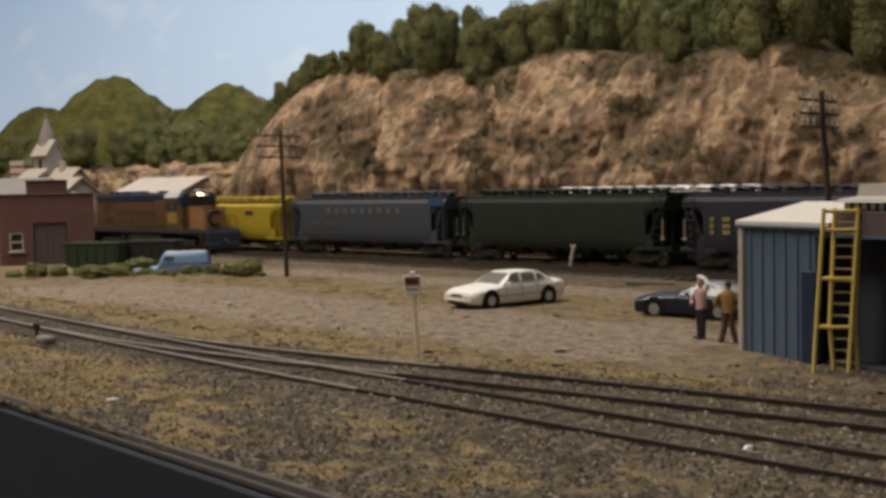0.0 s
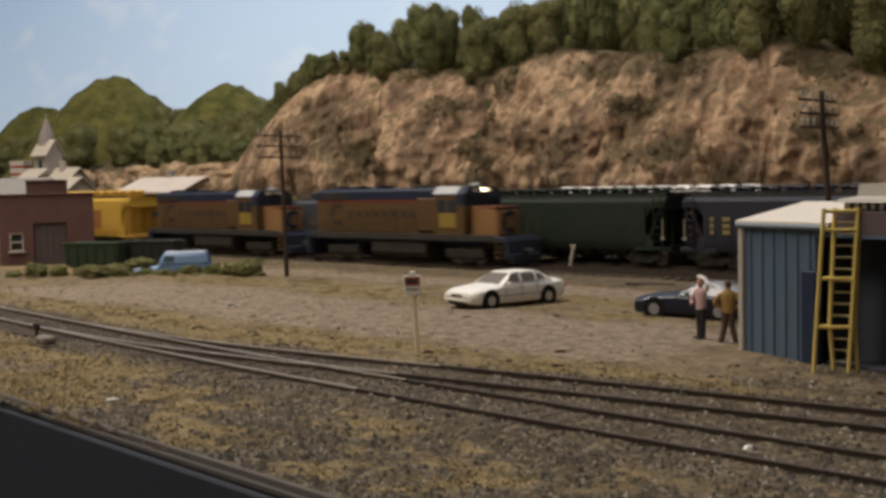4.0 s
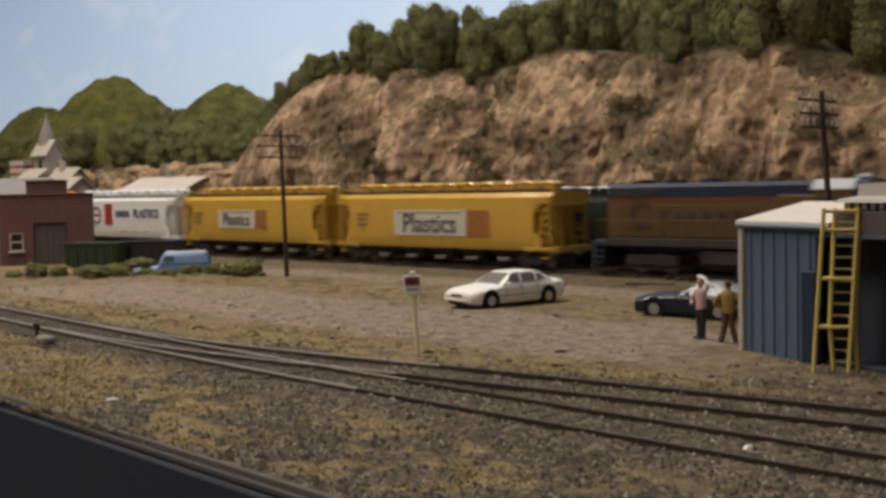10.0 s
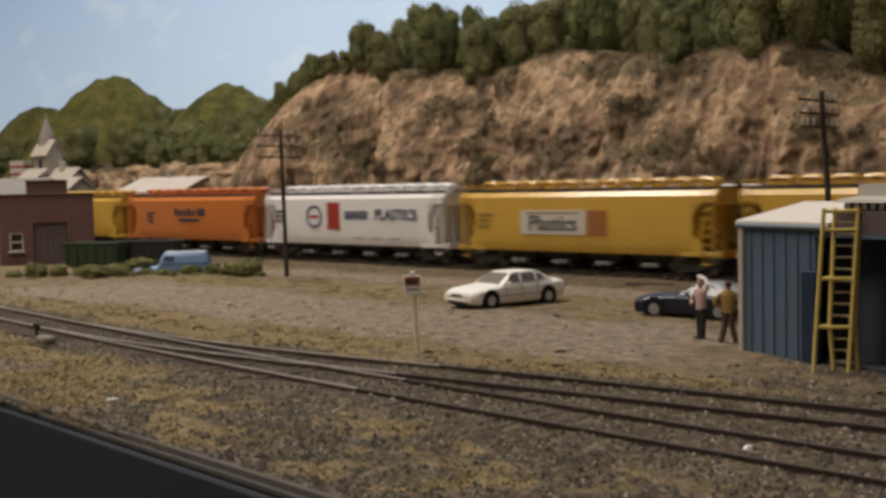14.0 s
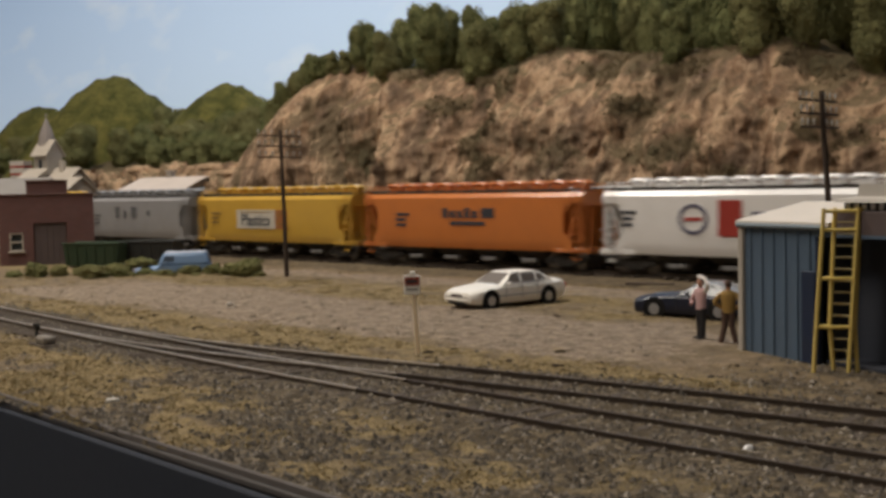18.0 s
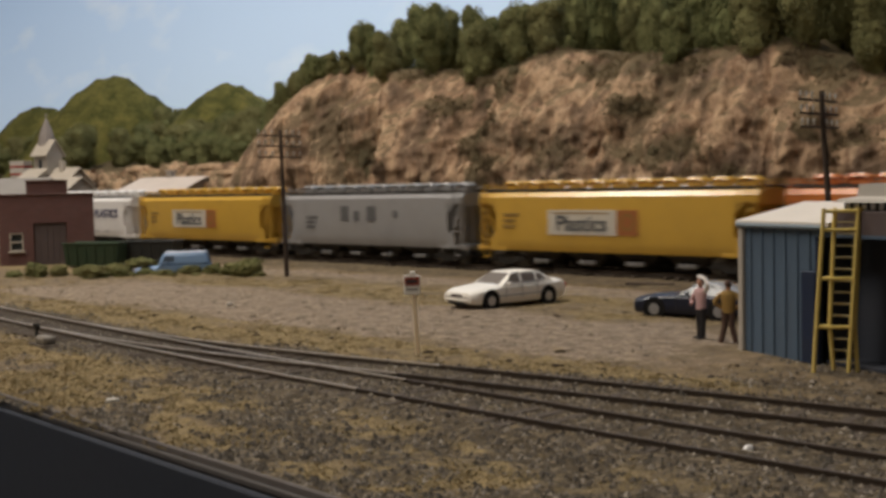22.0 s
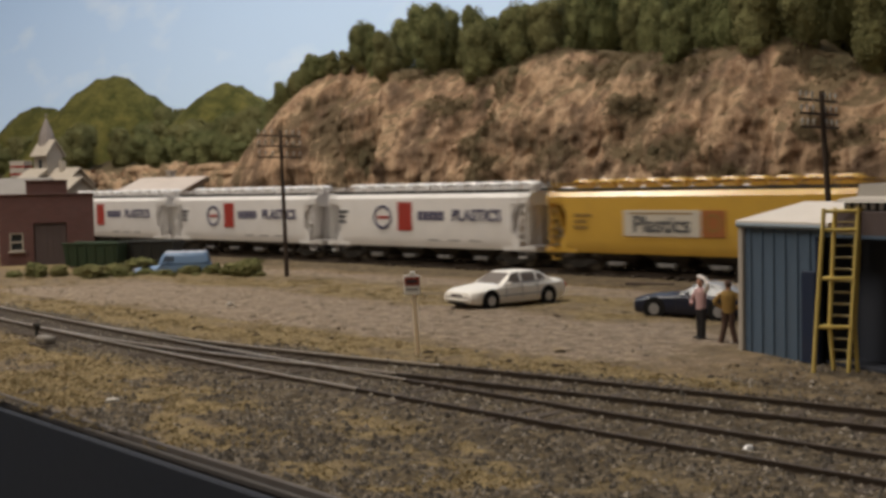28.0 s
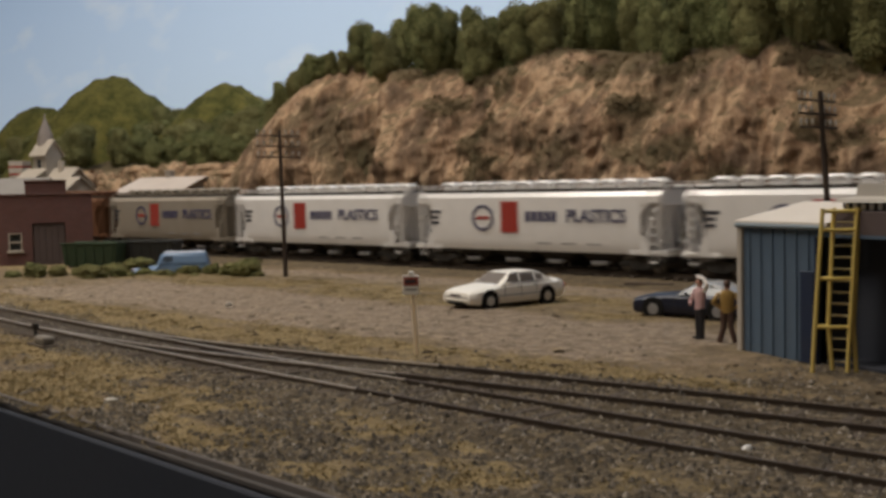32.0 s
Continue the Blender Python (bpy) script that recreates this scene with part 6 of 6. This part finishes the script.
SEDAN = dict(w=0.96, body=[(2.44, 0.38, 0.6, 0.76), (2.4, 0.3, 0.68, 0.88), (2.25, 0.25, 0.75, 0.95), (2.0, 0.22, 0.81, 0.985), (1.5, 0.2, 0.87, 1.0), (1.0, 0.2, 0.93, 1.0), (0.0, 0.2, 0.95, 1.0), (-1.0, 0.2, 0.96, 1.0), (-1.7, 0.21, 0.985, 1.0), (-2.08, 0.24, 0.99, 0.98), (-2.32, 0.29, 0.96, 0.94), (-2.46, 0.36, 0.9, 0.88), (-2.52, 0.45, 0.8, 0.82)],
             cabin=((1.0, -2.0, 0.9, 0.9), (0.2, -1.2, 1.38, 0.68)), axles=(1.47, -1.47), rim=0.18,
             glass=([(0.6, 1.0), (-0.06, 1.0), (-0.06, 1.34), (0.3, 1.31)], [(-0.18, 1.0), (-0.86, 1.0), (-0.86, 1.31), (-0.18, 1.31)], [(-0.98, 1.02), (-1.38, 1.06), (-1.24, 1.24), (-0.98, 1.3)]))
sedan = car_body("sedan", at(2.45, 45.14, -0.02, 216.5), "white four-door sedan parked on the gravel", CARW, GLASSB, SILVER, SEDAN)
for side in (-1, 1):
    for zz, yy in ((1.35, 0.7), (0.985, 0.872)):
        part("window_trim", Shape().rod((0.5 if zz < 1.2 else 0.25, side * yy, zz), (-1.3 if zz < 1.2 else -1.1, side * yy, zz), 0.014, 6), CHROME, sedan)
    part("side_moulding", Shape().box((0, side * 0.962, 0.52), (2.2, 0.03, 0.06), 0.01), LGREY, sedan)
    for x in (0.72, -0.12, -0.92):
        part("door_seam", Shape().box((x, side * 0.955, 0.66), (0.014, 0.015, 0.5), 0), CHROME, sedan)
    for x in (0.02, -0.8):
        part("door_handle", Shape().box((x, side * 0.965, 0.84), (0.16, 0.04, 0.035), 0.01), CHROME, sedan)
part("bumper_gap", Shape().box((2.34, 0, 0.51), (0.24, 1.5, 0.035), 0.01), CHROME, sedan, "dark gap over the front bumper")
part("air_intake", Shape().box((2.44, 0, 0.28), (0.1, 1.0, 0.09), 0.02), TYRE, sedan)
COUPE = dict(w=0.88, rim=0.2, cabin_mt="dark_window", rear_glass=GLASSW, body=[(2.06, 0.32, 0.62, 0.84), (1.98, 0.2, 0.7, 0.94), (1.5, 0.17, 0.82, 1.0), (0.7, 0.17, 0.88, 1.0), (-0.9, 0.17, 0.9, 1.0), (-1.7, 0.2, 0.94, 0.99), (-2.1, 0.28, 0.92, 0.94), (-2.2, 0.4, 0.86, 0.88)],
             cabin=((0.42, -1.95, 0.87, 0.82), (-0.25, -0.95, 1.28, 0.6)), axles=(1.2, -1.2), doors=(0.4, -0.8), glass=([(0.15, 0.93), (-0.75, 0.93), (-0.72, 1.22), (-0.26, 1.22)],))
coupe = car_body("sports_coupe", at(8.95, 40.1, -0.06, 145.2), "dark navy coupe with a pale hazy roof and rear window", CARN, GLASS, GREY, COUPE)
hatch = Shape().loft([[(x, -w, zb), (x, -w * 0.86, zt - 0.05), (x, -w * 0.7, zt), (x, w * 0.7, zt), (x, w * 0.86, zt - 0.05), (x, w, zb)] for x, w, zb, zt in ((-0.28, 0.68, 1.14, 1.31), (-0.95, 0.72, 1.0, 1.32), (-1.5, 0.79, 0.9, 1.15), (-1.98, 0.82, 0.86, 0.95))])
part("rear_hatch", hatch, GLASSW, coupe, "pale hazy roof and rear hatch", smooth=True)
OLD = dict(w=0.85, body=[(2.25, 0.22, 0.5, 0.7), (2.15, 0.18, 0.58, 0.86), (1.5, 0.12, 0.64, 1.0), (0.85, 0.12, 0.72, 1.0), (0.6, 0.12, 0.92, 1.0), (-1.8, 0.12, 0.98, 1.0), (-2.2, 0.15, 0.9, 0.96), (-2.3, 0.25, 0.7, 0.88)],
           cabin=((0.72, -2.25, 0.92, 0.84), (0.42, -2.05, 1.52, 0.7)), axles=(1.4, -1.4), doors=(0.5,), glass=([(0.42, 1.02), (-0.2, 1.02), (-0.2, 1.34), (0.3, 1.34)],))
old_car = car_body("old_blue_car", at(-16.05, 66.9, -0.32, 187), "faded sky blue old panel car half sunk in weeds", CARB, GLASSO, GREY, OLD)

# Bright reflection on the roof, put in as a paler panel.
part("roof_panel", Shape().box((-0.82, 0, 1.535), (2.35, 1.25, 0.06), 0.025), paint("roof_reflection_paint", (0.5, 0.53, 0.6), 0.5, wear=0.2), old_car, "pale roof panel with its reflection put into the colour")

# bins by the brick building
DUMPG = paint("green_bin_paint", (0.04, 0.064, 0.036), 0.6, wear=0.3)
DUMPD = paint("dark_bin_paint", (0.035, 0.036, 0.034), 0.6, wear=0.3)
for x, y, L, mt, lb in ((-22.5, 73.4, 3.7, DUMPG, "green metal dumpster beside the brick building"), (-19.2, 74.5, 3.7, DUMPD, "dark grey metal bin near the green dumpster")):
    b_ = thing("dumpster", at(x, y, 0.02, -8), lb, "dumpster", "bins")
    sh_ = Shape()
    h = 1.55
    sh_.loft([[(-L / 2 + 0.15, -0.85, 0.12), (L / 2 - 0.15, -0.85, 0.12), (L / 2 - 0.15, 0.85, 0.12), (-L / 2 + 0.15, 0.85, 0.12)], [(-L / 2, -0.95, h), (L / 2, -0.95, h), (L / 2, 0.95, h), (-L / 2, 0.95, h)], [(-L / 2 + 0.08, -0.87, h), (L / 2 - 0.08, -0.87, h), (L / 2 - 0.08, 0.87, h), (-L / 2 + 0.08, 0.87, h)],
              [(-L / 2 + 0.2, -0.77, 0.25), (L / 2 - 0.2, -0.77, 0.25), (L / 2 - 0.2, 0.77, 0.25), (-L / 2 + 0.2, 0.77, 0.25)]])
    part("body", sh_, mt, b_)
    for k in range(6):
        part("rib", Shape().box((-L / 2 + 0.3 + k * (L - 0.6) / 5, -0.93, 0.85), (0.1, 0.1, 1.35), 0.02), mt, b_)
    part("rim", Shape().box((0, -0.97, h), (L + 0.1, 0.12, 0.14), 0.03).box((0, 0.97, h), (L + 0.1, 0.12, 0.14), 0.03), mt, b_)
    for e in (-1, 1):
        part("skid", Shape().box((e * (L / 2 - 0.5), 0, 0.05), (0.2, 1.7, 0.12), 0.02), BLACK, b_)

# ---- two small painted figurines ----
SKIN = paint("figurine_flesh_tone", (0.5, 0.27, 0.19), 0.6, wear=0.05)
PINK = paint("pink_paint", (0.52, 0.33, 0.32), 0.7, wear=0.2, dirt=(0.3, 0.1, 0.1))
DARKT = paint("black_trousers_paint", (0.03, 0.028, 0.03), 0.7)
OCHRE = paint("ochre_paint", (0.33, 0.2, 0.06), 0.7)
BRNT = paint("brown_trousers_paint", (0.1, 0.06, 0.045), 0.7)
HAIR = paint("brown_hair_paint", (0.09, 0.05, 0.035), 0.7)
WHT = paint("white_sleeve_paint", (0.68, 0.62, 0.58), 0.6)


def figurine(x, y, rz, mats, arm_up, spread, label):
    s = Shape()
    s.slot = 1
    for e in (-1, 1):
        s.rod((0, e * (0.09 + spread), 0.04), (0, e * 0.1, 0.48), 0.075, 8, 0.085).rod((0, e * 0.1, 0.46), (0, e * 0.09, 0.9), 0.085, 8, 0.11)
        s.box((0.06, e * (0.1 + spread), 0.04), (0.26, 0.1, 0.09), 0.02)
    s.slot = 0
    s.loft([[(0.13 * k * math.cos(t), w * math.sin(t), z) for t in [2 * math.pi * j / 10 for j in range(10)]] for k, w, z in ((1.0, 0.18, 0.86), (0.95, 0.17, 1.05), (1.1, 0.22, 1.3), (0.9, 0.22, 1.43), (0.5, 0.09, 1.5))])
    if arm_up:
        s.slot = 4
        s.rod((0, 0.22, 1.4), (0.08, 0.5, 1.6), 0.06, 8).rod((0.08, 0.5, 1.6), (0.04, 0.22, 1.78), 0.055, 8)
        s.rod((0.04, 0.3, 1.76), (0.04, -0.05, 1.8), 0.06, 8)
        s.slot = 0
        s.rod((0, -0.22, 1.4), (0.1, -0.32, 1.1), 0.06, 8).rod((0.1, -0.32, 1.1), (0.2, -0.2, 1.0), 0.05, 8)
    else:
        for e in (-1, 1):
            s.rod((0, e * 0.21, 1.4), (-0.04, e * 0.38, 1.14), 0.065, 8).rod((-0.04, e * 0.38, 1.14), (0.08, e * 0.18, 0.98), 0.055, 8)
    s.slot = 2
    s.rod((0, 0, 1.46), (0.01, 0, 1.56), 0.055, 8)
    s.ball((0.02, 0, 1.63), 0.105, 10, 7, (1, 0.85, 1.15))
    s.slot = 3
    s.ball((-0.02, 0, 1.67), 0.105, 10, 6, (1, 0.95, 1.0))
    ob = part("figurine", s, mats, m=at(x, y, 0.0, rz), smooth=True)
    ob.scale = (1.06, 1.06, 1.06)
    return tagged(ob, label, "figurine", "figurines by the shed")


figurine(7.76, 34.05, 200, [PINK, DARKT, SKIN, HAIR, WHT], True, 0.0, "small painted figurine in pink and black, arm raised")
figurine(8.32, 33.0, 65, [OCHRE, BRNT, SKIN, HAIR, OCHRE], False, 0.12, "small painted figurine in ochre and brown")

# ---- loose stones, litter and dry tufts ----
STONE, nt, bs = nodes_of("mixed_gravel")
geo = nt.nodes.new("ShaderNodeNewGeometry")
nt.links.new(ramp(nt, geo.outputs["Random Per Island"], [(0.0, (0.055, 0.045, 0.035)), (0.45, (0.1, 0.083, 0.064)), (0.8, (0.19, 0.158, 0.122)), (1.0, (0.36, 0.31, 0.25))]), bs.inputs["Base Color"])
bs.inputs["Roughness"].default_value = 0.95
TUFT, nt, bs = nodes_of("dry_turf_fibre")
geo = nt.nodes.new("ShaderNodeNewGeometry")
nt.links.new(ramp(nt, geo.outputs["Random Per Island"], [(0.0, (0.13, 0.1, 0.045)), (0.5, (0.22, 0.16, 0.07)), (1.0, (0.33, 0.24, 0.115))]), bs.inputs["Base Color"])
bs.inputs["Roughness"].default_value = 0.95


def scatter(name, n, mt, label, kind):
    s = Shape()
    k = 0
    while k < n:
        d, o = rnd.uniform(-20, 44), -33.6 + 31 * rnd.random() ** 1.6
        g, b_, gr = ground_cover(d, o)
        p = (0.015 + 0.98 * b_ * (1 - 0.9 * gr) + 0.03 * gr) if kind == "stone" else max(0.0, g - 0.9 * b_ - 0.25 * gr)
        if rnd.random() > p:
            continue
        k += 1
        q = TP(d, o, ground_z(d, o))
        if kind == "stone":
            r = rnd.uniform(0.025, 0.085) * (1.0 if rnd.random() < 0.98 else 1.5)
            a = rnd.uniform(0, 3)
            vs = [(q.x + r * math.cos(a + j * 1.571) * rnd.uniform(0.7, 1.2), q.y + r * math.sin(a + j * 1.571) * rnd.uniform(0.7, 1.2), q.z - 0.01) for j in range(4)] + [(q.x, q.y, q.z + r * rnd.uniform(0.5, 1.0))]
            s.add(vs, [(0, 1, 4), (1, 2, 4), (2, 3, 4), (3, 0, 4)])
        else:
            spread = rnd.uniform(0.12, 0.45)
            for j in range(rnd.randrange(14, 40)):
                a, h = rnd.uniform(0, 6.3), rnd.uniform(0.012, 0.05)
                w = rnd.uniform(0.016, 0.045)
                dd, oo = d + rnd.gauss(0, spread), max(-33.75, o + rnd.gauss(0, spread * 0.7))
                p = TP(dd, oo, ground_z(dd, oo))
                s.add([(p.x + w * math.cos(a), p.y + w * math.sin(a), p.z - 0.01), (p.x - w * math.cos(a), p.y - w * math.sin(a), p.z - 0.01), (p.x + w * math.sin(a), p.y - w * math.cos(a), p.z - 0.01), (p.x + rnd.uniform(-0.06, 0.06), p.y + rnd.uniform(-0.06, 0.06), p.z + h)], [(0, 1, 3), (1, 2, 3), (2, 0, 3)])
    me = bpy.data.meshes.new(name)
    me.from_pydata([(a * K, b * K, c * K) for a, b, c in s.v], [], s.f)
    me.materials.append(mt)
    return tagged(part(name, me, None), label, name.replace("_", " "), kind="stuff")


scatter("loose_gravel", 27000, STONE, "scattered dark and pale gravel on the ground", "stone")
scatter("dry_turf", 4200, TUFT, "dry yellow-olive turf fibres on the ground", "turf")
for x, y, sx, sy, sz, mt, lb in ((5.20, 19.31, 0.12, 0.08, 0.1, WHITE, "small pale chip of stone by the rails"), (-7.67, 25.78, 0.17, 0.11, 0.06, PANEL, "pale flat stone on the dry grass"), (-8.9, 46.8, 0.16, 0.14, 0.16, CREAM, "tiny pale stone on the dirt lot")):
    s = Shape().ball((0, 0, 0.03), 1.0, 8, 5, (sx, sy, sz))
    tagged(part("stone", s, mt, m=at(x, y, 0.1 if mt is WHITE else 0.0, 25)), lb, "stone", "pale stones")

# dark crumbs of debris on the gravel
DEBRIS = layered("dark_leaf_litter", [(0.3, (0.03, 0.022, 0.015)), (0.7, (0.10, 0.07, 0.045))], 4.0, 20.0)
s = Shape()
for k in range(150):
    d, o = rnd.uniform(-12, 38), rnd.uniform(-25, -6) if k % 2 else rnd.uniform(-25, -19)
    q = TP(d, o, ground_z(d, o))
    for j in range(rnd.randrange(2, 6)):
        r = rnd.uniform(0.025, 0.08)
        s.ball((q.x + rnd.uniform(-0.18, 0.18), q.y + rnd.uniform(-0.15, 0.15), q.z), r, 6, 4, (1.2, 1.0, 0.55))
litter = part("dark_debris", s, DEBRIS)
tagged(litter, "dark brown crumbs of debris on the gravel lot", "debris", kind="stuff")


def motions():
    """The train rolls forward along the main track, its wheels turning."""
    for ob, d in TRAIN:
        walk(ob, [(t, track_pose(d + run(t))) for t in range(33)])
    steps = [2 * k / FPS for k in range(481)]
    turns = [math.degrees(run(t) / WHEEL_R) for t in steps]
    for ob, x, z in WHEELS:
        walk(ob, [(t, at(x, 0, z, 0, 0, a)) for t, a in zip(steps, turns)])


motions()
